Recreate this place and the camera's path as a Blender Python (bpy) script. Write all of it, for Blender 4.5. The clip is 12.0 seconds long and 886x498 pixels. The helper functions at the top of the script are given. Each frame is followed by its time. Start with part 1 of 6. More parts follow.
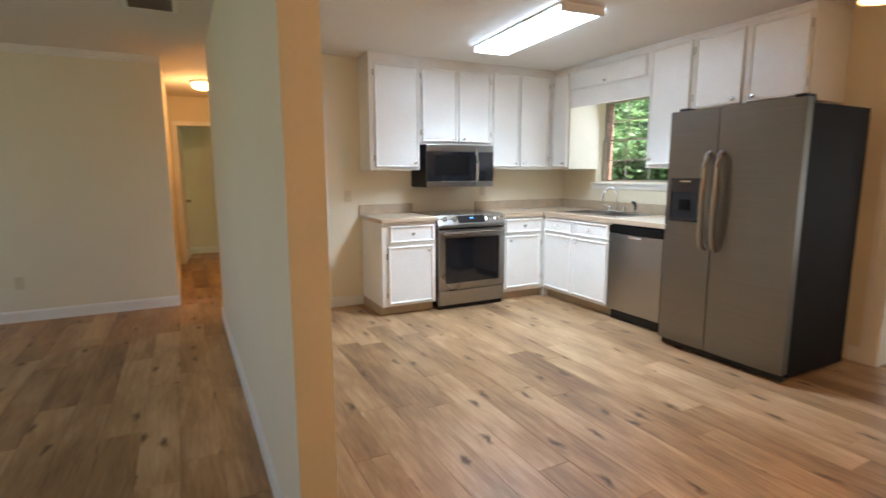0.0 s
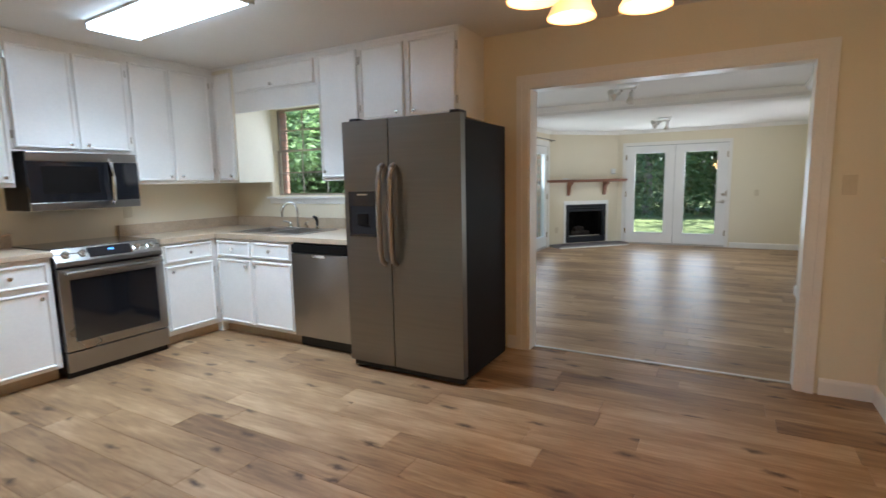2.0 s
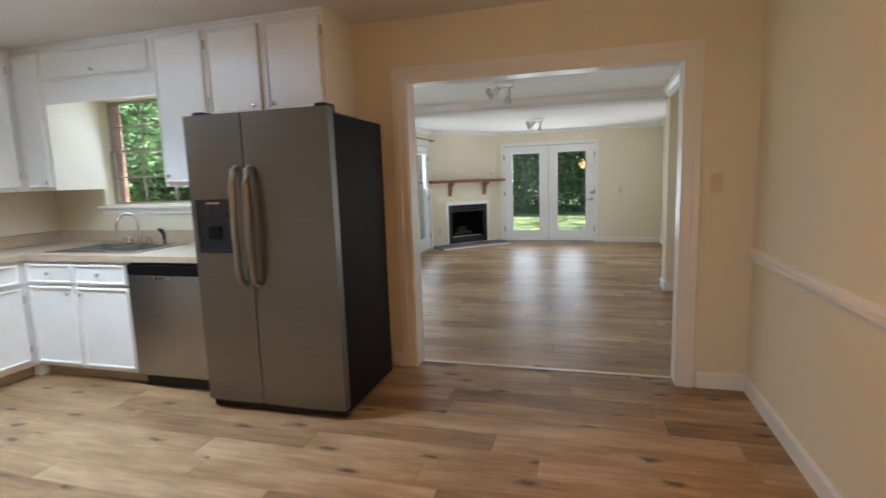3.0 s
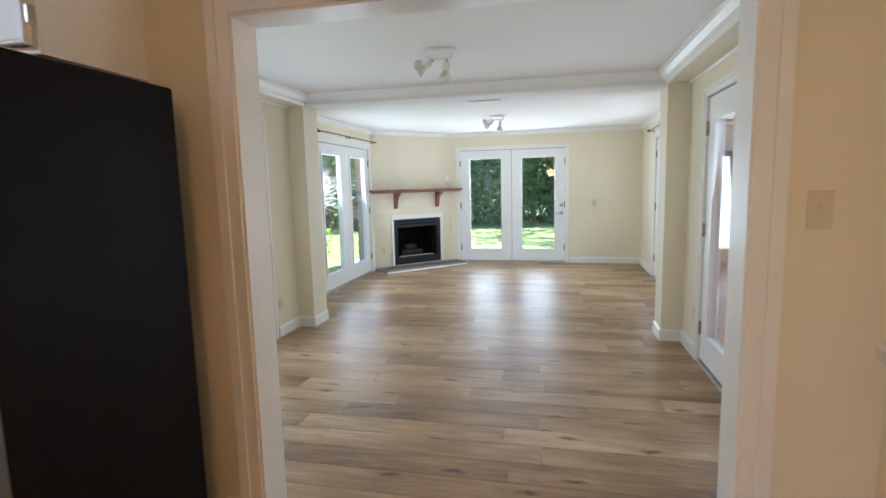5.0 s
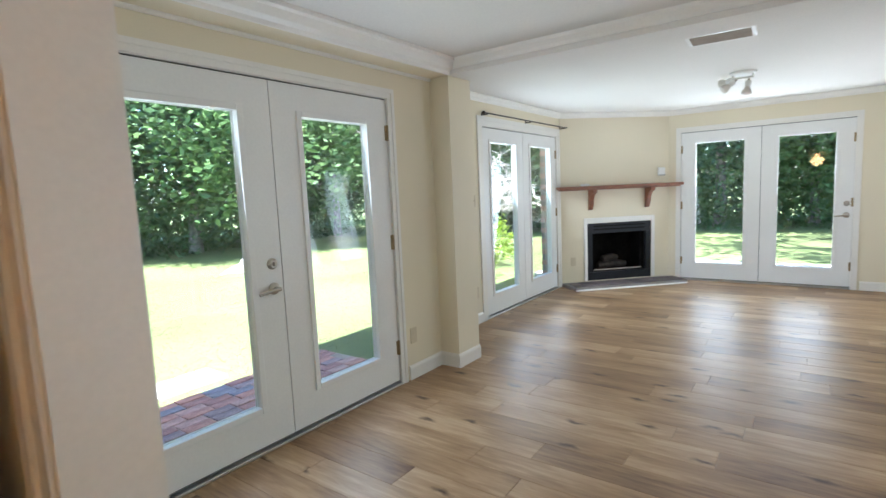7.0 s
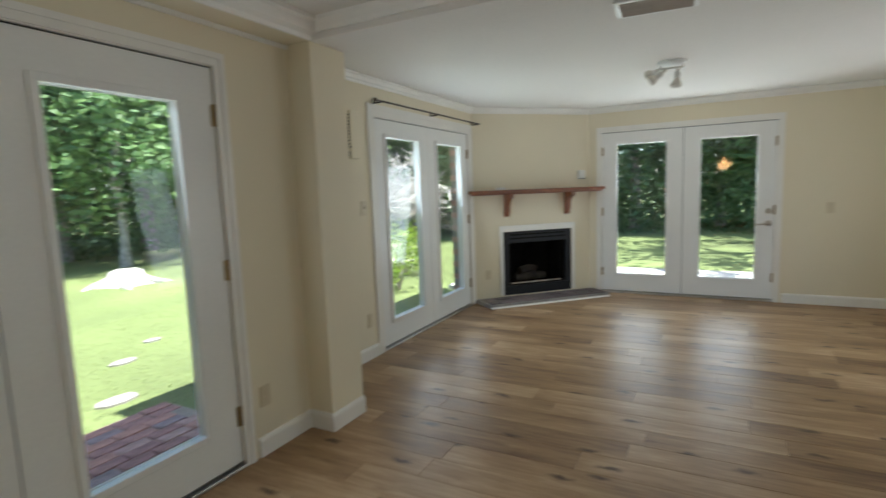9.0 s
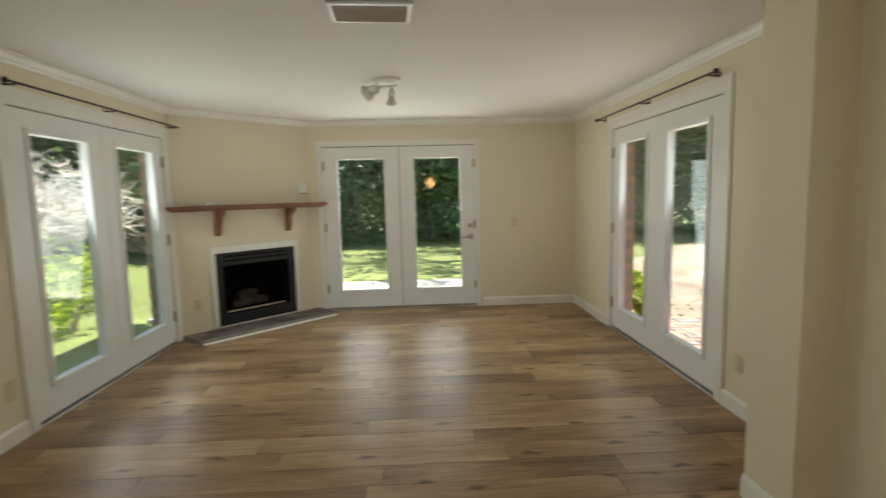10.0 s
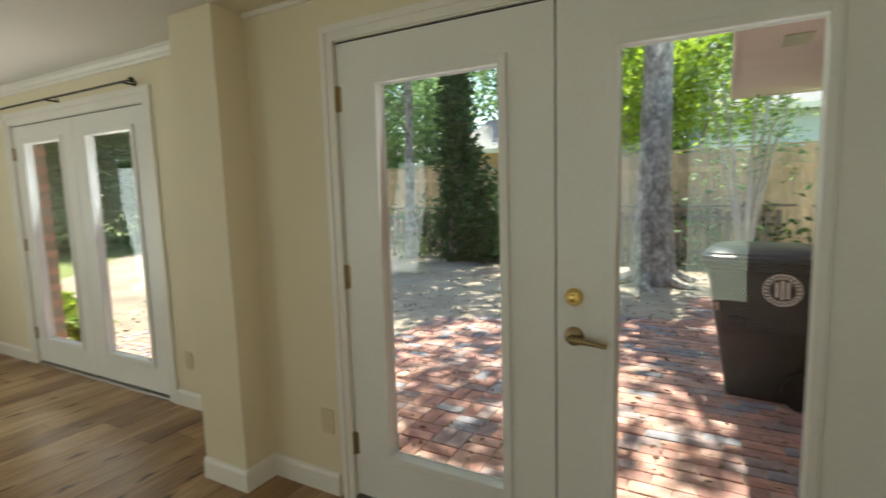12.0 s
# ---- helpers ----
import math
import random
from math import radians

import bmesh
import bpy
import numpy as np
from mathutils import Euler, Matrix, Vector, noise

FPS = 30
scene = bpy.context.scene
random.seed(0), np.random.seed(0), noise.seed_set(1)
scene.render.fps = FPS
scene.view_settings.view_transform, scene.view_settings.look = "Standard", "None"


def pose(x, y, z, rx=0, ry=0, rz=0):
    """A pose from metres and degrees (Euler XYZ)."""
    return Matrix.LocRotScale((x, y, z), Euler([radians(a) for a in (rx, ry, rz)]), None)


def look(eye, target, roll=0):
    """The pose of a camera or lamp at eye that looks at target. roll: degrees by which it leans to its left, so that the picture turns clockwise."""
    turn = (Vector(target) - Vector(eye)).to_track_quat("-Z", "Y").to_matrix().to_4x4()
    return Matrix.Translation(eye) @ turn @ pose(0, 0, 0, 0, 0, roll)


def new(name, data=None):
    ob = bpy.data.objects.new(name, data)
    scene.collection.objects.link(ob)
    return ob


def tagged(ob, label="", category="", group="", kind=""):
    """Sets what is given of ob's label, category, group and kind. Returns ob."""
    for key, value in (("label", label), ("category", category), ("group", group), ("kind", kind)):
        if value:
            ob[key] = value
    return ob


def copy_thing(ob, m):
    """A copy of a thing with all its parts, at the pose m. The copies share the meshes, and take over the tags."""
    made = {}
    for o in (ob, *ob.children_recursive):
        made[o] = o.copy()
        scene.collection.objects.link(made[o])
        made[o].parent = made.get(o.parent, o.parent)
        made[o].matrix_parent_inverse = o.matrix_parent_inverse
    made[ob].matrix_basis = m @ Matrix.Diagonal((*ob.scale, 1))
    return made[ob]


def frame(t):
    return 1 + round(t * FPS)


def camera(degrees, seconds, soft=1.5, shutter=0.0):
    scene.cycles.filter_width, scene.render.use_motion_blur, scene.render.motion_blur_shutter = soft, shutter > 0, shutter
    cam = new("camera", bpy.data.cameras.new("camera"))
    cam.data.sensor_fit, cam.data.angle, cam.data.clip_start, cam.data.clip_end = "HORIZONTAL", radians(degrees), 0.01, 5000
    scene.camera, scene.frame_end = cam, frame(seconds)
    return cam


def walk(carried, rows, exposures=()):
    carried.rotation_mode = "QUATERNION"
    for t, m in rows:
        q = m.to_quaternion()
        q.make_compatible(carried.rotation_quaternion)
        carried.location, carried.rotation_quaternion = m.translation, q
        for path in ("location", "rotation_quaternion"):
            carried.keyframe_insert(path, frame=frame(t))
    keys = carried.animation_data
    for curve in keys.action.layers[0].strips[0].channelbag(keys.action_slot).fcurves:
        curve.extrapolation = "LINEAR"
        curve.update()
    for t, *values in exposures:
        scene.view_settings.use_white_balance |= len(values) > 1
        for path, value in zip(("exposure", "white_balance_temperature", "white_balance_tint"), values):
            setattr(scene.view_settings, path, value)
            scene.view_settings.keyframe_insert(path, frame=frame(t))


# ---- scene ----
cam = camera(82.3, 12.0, shutter=0.35)
PATH = [
    (0, (0.26, 0.195, 1.345), (1.161, 1.956, 1.049), -0.2),
    (0.5, (0.335, 0.187, 1.339), (1.527, 1.769, 1.066), 0.1),
    (1, (0.468, 0.288, 1.356), (1.899, 1.663, 1.1), -0.1),
    (1.5, (0.609, 0.393, 1.364), (2.186, 1.595, 1.11), -0.6),
    (2, (0.708, 0.492, 1.366), (2.438, 1.458, 1.099), -1.1),
    (2.5, (0.787, 0.614, 1.374), (2.62, 1.366, 1.099), -1.7),
    (3, (1.058, 0.605, 1.38), (2.961, 1.156, 1.104), -1.9),
    (3.5, (1.438, 0.557, 1.381), (3.38, 0.949, 1.105), -1.7),
    (5.5, (3.15, 0.669, 1.403), (5.077, 1.157, 1.185), -0.9),
    (6, (3.55, 0.676, 1.398), (5.387, 1.436, 1.179), -1.4),
    (6.5, (3.907, 0.754, 1.378), (5.599, 1.797, 1.159), -2.1),
    (8.5, (4.984, 1.115, 1.32), (6.517, 2.379, 1.088), -2.9),
    (9, (5.164, 1.122, 1.378), (6.921, 2.049, 1.142), -2.1),
    (9.5, (5.385, 1.141, 1.407), (7.314, 1.619, 1.181), -1.6),
    (10, (5.526, 1.182, 1.397), (7.512, 1.089, 1.181), -1.4),
    (10.5, (5.614, 1.223, 1.402), (7.498, 0.586, 1.184), -1.4),
    (11, (5.596, 1.218, 1.411), (7.247, 0.115, 1.176), -1.7),
    (11.5, (5.523, 1.191, 1.395), (6.861, -0.276, 1.155), -1.9),
    (12, (5.424, 1.235, 1.383), (6.39, -0.5, 1.147), -1.7),
]
EXPOSURES = [(0.0, 2.58, 6050, 12), (1.5, 2.2, 5700, 10), (2.5, 2.17, 5700, 11), (3.5, 2.32, 5900, 10), (5.5, 2.82, 5300, 9), (6.5, 2.72, 5500, 10),
             (8.5, 2.12, 5550, 5), (9.5, 1.66, 6550, 8), (10.5, 1.82, 7000, 5), (12.0, 1.84, 6900, 3)]
walk(cam, [(t, look(eye, target, roll)) for t, eye, target, roll in PATH], EXPOSURES)

# ---------- world, sun, large lights ----------
world = bpy.data.worlds.new("sky")
scene.world = world
world.use_nodes = True
wn = world.node_tree.nodes
sky = wn.new("ShaderNodeTexSky")
sky.sky_type = "NISHITA"
sky.sun_disc = False
sky.sun_elevation, sky.sun_rotation = radians(70), radians(173)
world.node_tree.links.new(sky.outputs[0], wn["Background"].inputs[0])
wn["Background"].inputs[1].default_value = 0.15

sun_data = bpy.data.lights.new("sun", "SUN")
sun_data.energy, sun_data.angle, sun_data.color = 5.0, radians(0.6), (1.0, 0.95, 0.86)
sun = new("sun", sun_data)
sun.matrix_world = look((0.9, -7.0, 20), (0, 0, 0))


LEFT, LEFT2, FAR, RIGHT2, RIGHT = 3.185, 3.565, 11.705, -0.735, -0.415   # room faces of the glazed doors


def area_lamp(eye, target, w, h, power, colour=(0.86, 0.94, 1.0)):
    """An added area lamp: extra daylight at an opening, or downlight below the diffuser."""
    d = bpy.data.lights.new("added_area_light", "AREA")
    d.shape, d.size, d.size_y, d.energy, d.color = "RECTANGLE", w, h, power, colour
    o = new("added_area_light", d)
    o.matrix_world = look(eye, target)
    return o


# lamps just inside the glass, added to boost daylight from the doors
DAY = 2.3
for place, ahead, power in (
    ((5.475, LEFT, 1.03), (0, -1, 0.1), DAY * 0.5), ((6.395, LEFT, 1.03), (0, -1, 0.1), DAY * 0.5),
    ((9.14, LEFT2, 1.03), (0, -1, 0.3), DAY), ((10.05, LEFT2, 1.03), (0, -1, 0.3), DAY),
    ((FAR, 0.94, 1.03), (-1, 0, 0.3), DAY), ((FAR, 1.86, 1.03), (-1, 0, 0.3), DAY),
    ((9.14, RIGHT2, 1.03), (0, 1, 0.3), DAY * 0.6), ((10.05, RIGHT2, 1.03), (0, 1, 0.3), DAY * 0.6),
    ((5.46, RIGHT, 1.03), (0, 1, 0.1), DAY * 0.26), ((6.38, RIGHT, 1.03), (0, 1, 0.1), DAY * 0.26),
):
    area_lamp(place, tuple(p + d for p, d in zip(place, ahead)), 0.5, 1.5, power)
area_lamp((4.53, 4.06, 1.70), (2, 4.0, 1.2), 0.85, 0.8, 1.0)
area_lamp((-4.0, 2.8, 1.4), (0, 2.8, 1.2), 1.6, 1.2, 4)


def glow_lamp(place, power, colour, radius=0.04):
    d = bpy.data.lights.new("bulb", "POINT")
    d.energy, d.color, d.shadow_soft_size = power, colour, radius
    o = new("bulb", d)
    o.location = place
    return o

# ---------- materials ----------
def node(nt, kind, **values):
    n = nt.nodes.new(kind)
    for k, v in values.items():
        n.inputs[k.replace("_", " ")].default_value = v
    return n


def material(name, colour, rough=0.5, metal=0.0, stain=(1.5, 0.06), grain=(60.0, 0.05), bump=0.05, stretch=(1, 1, 1), vary=0.0, spec=0.5, coat=0.0):
    """Painted, metal or mineral surface: colour with stains and grain at two scales, fine relief."""
    m = bpy.data.materials.new(name)
    m.use_nodes = True
    nt = m.node_tree
    b = nt.nodes["Principled BSDF"]
    link = nt.links.new
    tc = nt.nodes.new("ShaderNodeTexCoord")
    mp = node(nt, "ShaderNodeMapping", Scale=stretch)
    link(tc.outputs["Object"], mp.inputs[0])
    n1 = node(nt, "ShaderNodeTexNoise", Scale=stain[0], Detail=4.0)
    n2 = node(nt, "ShaderNodeTexNoise", Scale=grain[0], Detail=3.0)
    link(mp.outputs[0], n1.inputs["Vector"])
    link(mp.outputs[0], n2.inputs["Vector"])
    value = None
    for n, amount in ((n1, stain[1]), (n2, grain[1])):
        r = node(nt, "ShaderNodeMapRange")
        r.inputs["From Min"].default_value, r.inputs["From Max"].default_value = 0.3, 0.7
        r.inputs["To Min"].default_value, r.inputs["To Max"].default_value = 1 - amount, 1 + amount
        link(n.outputs[0], r.inputs[0])
        if value is None:
            value = r.outputs[0]
        else:
            mu = nt.nodes.new("ShaderNodeMath")
            mu.operation = "MULTIPLY"
            link(value, mu.inputs[0]), link(r.outputs[0], mu.inputs[1])
            value = mu.outputs[0]
    if vary:
        oi = nt.nodes.new("ShaderNodeObjectInfo")
        r = node(nt, "ShaderNodeMapRange")
        r.inputs["To Min"].default_value, r.inputs["To Max"].default_value = 1 - vary, 1 + vary
        link(oi.outputs["Random"], r.inputs[0])
        mu = nt.nodes.new("ShaderNodeMath")
        mu.operation = "MULTIPLY"
        link(value, mu.inputs[0]), link(r.outputs[0], mu.inputs[1])
        value = mu.outputs[0]
    hs = node(nt, "ShaderNodeHueSaturation", Color=(*colour, 1))
    link(value, hs.inputs["Value"])
    link(hs.outputs[0], b.inputs["Base Color"])
    rr = node(nt, "ShaderNodeMapRange")
    rr.inputs["To Min"].default_value, rr.inputs["To Max"].default_value = max(rough - (0.02 if metal else 0.08), 0.02), min(rough + (0.02 if metal else 0.08), 1)
    link(n1.outputs[0], rr.inputs[0])
    link(rr.outputs[0], b.inputs["Roughness"])
    b.inputs["Metallic"].default_value = metal
    b.inputs["Specular IOR Level"].default_value = spec
    b.inputs["Coat Weight"].default_value = coat
    if bump:
        bu = node(nt, "ShaderNodeBump", Strength=bump, Distance=0.004)
        link(n2.outputs[0], bu.inputs["Height"])
        link(bu.outputs[0], b.inputs["Normal"])
    return m


def emitter(name, colour, strength):
    m = bpy.data.materials.new(name)
    m.use_nodes = True
    b = m.node_tree.nodes["Principled BSDF"]
    b.inputs["Base Color"].default_value = (*colour, 1)
    b.inputs["Emission Color"].default_value = (*colour, 1)
    b.inputs["Emission Strength"].default_value = strength
    return m


def glass_material(name, colour=(1, 1, 1), rough=0.0):
    m = bpy.data.materials.new(name)
    m.use_nodes = True
    nt = m.node_tree
    b = nt.nodes["Principled BSDF"]
    out = nt.nodes["Material Output"]
    gl = nt.nodes.new("ShaderNodeBsdfGlossy")
    gl.inputs["Roughness"].default_value = 0.02 + rough
    tr = nt.nodes.new("ShaderNodeBsdfTransparent")
    tr.inputs[0].default_value = (*colour, 1)
    lw = node(nt, "ShaderNodeLayerWeight", Blend=0.5)
    po = nt.nodes.new("ShaderNodeMath")
    po.operation = "POWER"
    po.inputs[1].default_value = 4.0
    nt.links.new(lw.outputs["Facing"], po.inputs[0])
    fr = node(nt, "ShaderNodeMapRange")
    fr.inputs["To Min"].default_value, fr.inputs["To Max"].default_value = 0.040, 0.9
    nt.links.new(po.outputs[0], fr.inputs[0])
    mx = nt.nodes.new("ShaderNodeMixShader")
    nt.links.new(fr.outputs[0], mx.inputs[0])
    nt.links.new(tr.outputs[0], mx.inputs[1])
    nt.links.new(gl.outputs[0], mx.inputs[2])
    nt.links.new(mx.outputs[0], out.inputs[0])
    nt.nodes.remove(b)
    return m


def plank_material():
    """Oak-look vinyl plank: each piece its own tone, long grain, dark knots, satin finish."""
    m = bpy.data.materials.new("oak_plank")
    m.use_nodes = True
    nt = m.node_tree
    link = nt.links.new
    b = nt.nodes["Principled BSDF"]
    tc = nt.nodes.new("ShaderNodeTexCoord")
    oi = nt.nodes.new("ShaderNodeObjectInfo")
    sc = nt.nodes.new("ShaderNodeVectorMath")
    sc.operation = "SCALE"
    sc.inputs[0].default_value = (37.0, 53.0, 19.0)
    link(oi.outputs["Random"], sc.inputs["Scale"])
    ad = nt.nodes.new("ShaderNodeVectorMath")
    link(tc.outputs["Object"], ad.inputs[0]), link(sc.outputs[0], ad.inputs[1])
    mp = node(nt, "ShaderNodeMapping", Scale=(1.0, 0.09, 1.0))
    link(ad.outputs[0], mp.inputs[0])
    g = node(nt, "ShaderNodeTexNoise", Scale=42.0, Detail=6.0, Roughness=0.62, Distortion=0.6)
    link(mp.outputs[0], g.inputs["Vector"])
    mp2 = node(nt, "ShaderNodeMapping", Scale=(1.0, 0.28, 1.0))
    link(ad.outputs[0], mp2.inputs[0])
    big = node(nt, "ShaderNodeTexNoise", Scale=5.0, Detail=3.0)
    link(mp2.outputs[0], big.inputs["Vector"])
    ramp = nt.nodes.new("ShaderNodeValToRGB")
    e = ramp.color_ramp.elements
    e[0].position, e[0].color = 0.0, (0.150, 0.078, 0.038, 1)
    e[1].position, e[1].color = 1.0, (0.58, 0.41, 0.245, 1)
    mid = e.new(0.5)
    mid.color = (0.355, 0.220, 0.110, 1)
    # tone = piece + broad bands + grain
    t1 = node(nt, "ShaderNodeMapRange")
    t1.inputs["To Min"].default_value, t1.inputs["To Max"].default_value = -0.23, 0.19
    link(oi.outputs["Random"], t1.inputs[0])
    t2 = node(nt, "ShaderNodeMapRange")
    t2.inputs["From Min"].default_value, t2.inputs["From Max"].default_value = 0.25, 0.75
    t2.inputs["To Min"].default_value, t2.inputs["To Max"].default_value = 0.20, 0.80
    link(big.outputs[0], t2.inputs[0])
    t3 = node(nt, "ShaderNodeMapRange")
    t3.inputs["From Min"].default_value, t3.inputs["From Max"].default_value = 0.25, 0.75
    t3.inputs["To Min"].default_value, t3.inputs["To Max"].default_value = -0.26, 0.26
    link(g.outputs[0], t3.inputs[0])
    s1 = nt.nodes.new("ShaderNodeMath")
    link(t1.outputs[0], s1.inputs[0]), link(t2.outputs[0], s1.inputs[1])
    s2 = nt.nodes.new("ShaderNodeMath")
    link(s1.outputs[0], s2.inputs[0]), link(t3.outputs[0], s2.inputs[1])
    link(s2.outputs[0], ramp.inputs[0])
    # knots: sparse dark ovals drawn out along the grain
    mp3 = node(nt, "ShaderNodeMapping", Scale=(1.15, 0.38, 0.0))
    wob = node(nt, "ShaderNodeTexNoise", Scale=14.0, Detail=2.0)
    link(ad.outputs[0], wob.inputs["Vector"])
    wa = nt.nodes.new("ShaderNodeVectorMath")
    wa.operation = "SCALE"
    wa.inputs["Scale"].default_value = 0.06
    link(wob.outputs["Color"], wa.inputs[0])
    wb = nt.nodes.new("ShaderNodeVectorMath")
    link(ad.outputs[0], wb.inputs[0]), link(wa.outputs[0], wb.inputs[1])
    link(wb.outputs[0], mp3.inputs[0])
    vo = node(nt, "ShaderNodeTexVoronoi", Scale=4.6, Randomness=1.0)
    vo.voronoi_dimensions = "2D"
    link(mp3.outputs[0], vo.inputs["Vector"])
    k = node(nt, "ShaderNodeMapRange")
    k.inputs["From Min"].default_value, k.inputs["From Max"].default_value = 0.030, 0.135
    k.inputs["To Min"].default_value, k.inputs["To Max"].default_value = 1.0, 0.0
    link(vo.outputs["Distance"], k.inputs[0])
    sel = nt.nodes.new("ShaderNodeSeparateColor")
    link(vo.outputs["Color"], sel.inputs[0])
    pick = nt.nodes.new("ShaderNodeMath")
    pick.operation = "LESS_THAN"
    pick.inputs[1].default_value = 0.56
    link(sel.outputs[0], pick.inputs[0])
    kk = nt.nodes.new("ShaderNodeMath")
    kk.operation = "MULTIPLY"
    link(k.outputs[0], kk.inputs[0]), link(pick.outputs[0], kk.inputs[1])
    k3 = nt.nodes.new("ShaderNodeMath")
    k3.operation = "MULTIPLY"
    k3.inputs[1].default_value = 0.95
    link(kk.outputs[0], k3.inputs[0])
    mx = nt.nodes.new("ShaderNodeMixRGB")
    mx.inputs[2].default_value = (0.075, 0.038, 0.018, 1)
    link(k3.outputs[0], mx.inputs[0]), link(ramp.outputs[0], mx.inputs[1])
    link(mx.outputs[0], b.inputs["Base Color"])
    b.inputs["Specular IOR Level"].default_value = 0.32
    r = node(nt, "ShaderNodeMapRange")
    r.inputs["To Min"].default_value, r.inputs["To Max"].default_value = 0.30, 0.46
    link(g.outputs[0], r.inputs[0])
    link(r.outputs[0], b.inputs["Roughness"])
    bu = node(nt, "ShaderNodeBump", Strength=0.12, Distance=0.002)
    link(g.outputs[0], bu.inputs["Height"])
    link(bu.outputs[0], b.inputs["Normal"])
    return m


WALL = material("cream_wall_paint", (0.78, 0.70, 0.525), 0.62, stain=(0.9, 0.03), grain=(140, 0.02), bump=0.08)
CEIL = material("white_ceiling_paint", (0.75, 0.72, 0.67), 0.8, stain=(0.7, 0.03), grain=(90, 0.03), bump=0.25)
TRIM = material("white_trim_gloss", (0.83, 0.80, 0.74), 0.35, stain=(3, 0.03), grain=(80, 0.02), bump=0.03)
DOORP = material("white_door_paint", (0.82, 0.81, 0.78), 0.35, stain=(2, 0.03), grain=(70, 0.02), bump=0.03)
CABP = material("white_cabinet_paint", (0.84, 0.82, 0.77), 0.33, stain=(2.5, 0.04), grain=(50, 0.02), bump=0.06)
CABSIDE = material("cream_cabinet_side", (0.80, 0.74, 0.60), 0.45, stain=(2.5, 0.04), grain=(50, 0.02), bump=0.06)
STEEL = material("brushed_stainless", (0.215, 0.20, 0.18), 0.32, 1.0, stain=(2, 0.04), grain=(90, 0.012), bump=0.0, stretch=(1, 1, 30))
STEELH = material("brushed_stainless_across", (0.38, 0.36, 0.335), 0.28, 1.0, stain=(2, 0.04), grain=(60, 0.02), bump=0.0)
CHROME = material("chrome", (0.72, 0.71, 0.69), 0.12, 1.0, stain=(4, 0.03), grain=(60, 0.02), bump=0.0)
NICKEL = material("brushed_nickel", (0.50, 0.46, 0.40), 0.3, 1.0, stain=(9, 0.08), grain=(80, 0.04), bump=0.03)
BRASS = material("polished_brass", (0.78, 0.57, 0.22), 0.18, 1.0, stain=(9, 0.06), grain=(80, 0.03), bump=0.0)
OLDBRASS = material("antique_brass", (0.36, 0.27, 0.15), 0.35, 1.0, stain=(20, 0.15), grain=(80, 0.05), bump=0.03)
BLACK = material("black_enamel", (0.014, 0.014, 0.016), 0.4, spec=0.3, stain=(3, 0.15), grain=(70, 0.1), bump=0.05)
FRSIDE = material("dark_grey_textured_steel", (0.007, 0.006, 0.0055), 0.45, spec=0.09, stain=(3, 0.1), grain=(160, 0.15), bump=0.25)
BLKGLASS = material("black_glass", (0.012, 0.012, 0.014), 0.07, stain=(3, 0.1), grain=(30, 0.05), bump=0.0, coat=0.4)
LAMIN = material("tan_laminate", (0.50, 0.39, 0.27), 0.38, stain=(9, 0.10), grain=(120, 0.14), bump=0.03)
TOE = material("tan_toe_kick", (0.47, 0.37, 0.25), 0.55, stain=(6, 0.1), grain=(90, 0.08), bump=0.05)
MANTEL = material("red_brown_stained_wood", (0.20, 0.075, 0.035), 0.38, stain=(6, 0.25), grain=(45, 0.25), bump=0.1, stretch=(0.3, 0.3, 1))
SOOT = material("sooty_firebrick", (0.008, 0.007, 0.006), 0.95, spec=0.05, stain=(5, 0.5), grain=(40, 0.3), bump=0.3)
SLATE = material("brown_grey_slate", (0.16, 0.125, 0.12), 0.5, stain=(6, 0.3), grain=(60, 0.2), bump=0.3, vary=0.3)
GROUT = material("grey_grout", (0.30, 0.28, 0.26), 0.9, stain=(8, 0.1), grain=(90, 0.2), bump=0.3)
PLASTIC = material("almond_plastic", (0.66, 0.57, 0.40), 0.4, stain=(6, 0.03), grain=(60, 0.02), bump=0.0)
WPLASTIC = material("white_plastic", (0.80, 0.79, 0.75), 0.35, stain=(6, 0.03), grain=(60, 0.02), bump=0.0)
DARKIRON = material("dark_bronze_rod", (0.045, 0.035, 0.028), 0.4, 0.7, stain=(9, 0.1), grain=(60, 0.05), bump=0.03)
SUBFLOOR = material("dark_plank_joint", (0.06, 0.045, 0.035), 0.9)
ALUM = material("aluminium_threshold", (0.62, 0.60, 0.57), 0.35, 0.9, stain=(8, 0.08), grain=(90, 0.05), bump=0.05)
GLASS = glass_material("window_glass", (0.97, 0.985, 0.98))
PLANK = plank_material()

# ---------- mesh helpers ----------
def box(bm, x0, x1, y0, y1, z0, z1, bevel=0.0):
    vs = [bm.verts.new(p) for p in ((x0, y0, z0), (x1, y0, z0), (x1, y1, z0), (x0, y1, z0), (x0, y0, z1), (x1, y0, z1), (x1, y1, z1), (x0, y1, z1))]
    fs = [bm.faces.new([vs[i] for i in q]) for q in ((3, 2, 1, 0), (4, 5, 6, 7), (0, 1, 5, 4), (1, 2, 6, 5), (2, 3, 7, 6), (3, 0, 4, 7))]
    if bevel > 0:
        es = list({e for f in fs for e in f.edges})
        bmesh.ops.bevel(bm, geom=es, offset=bevel, segments=2, affect="EDGES", profile=0.5)
    return bm


def boxes(*items, bevel=0.0):
    bm = bmesh.new()
    for it in items:
        box(bm, *it, bevel=bevel)
    return bm


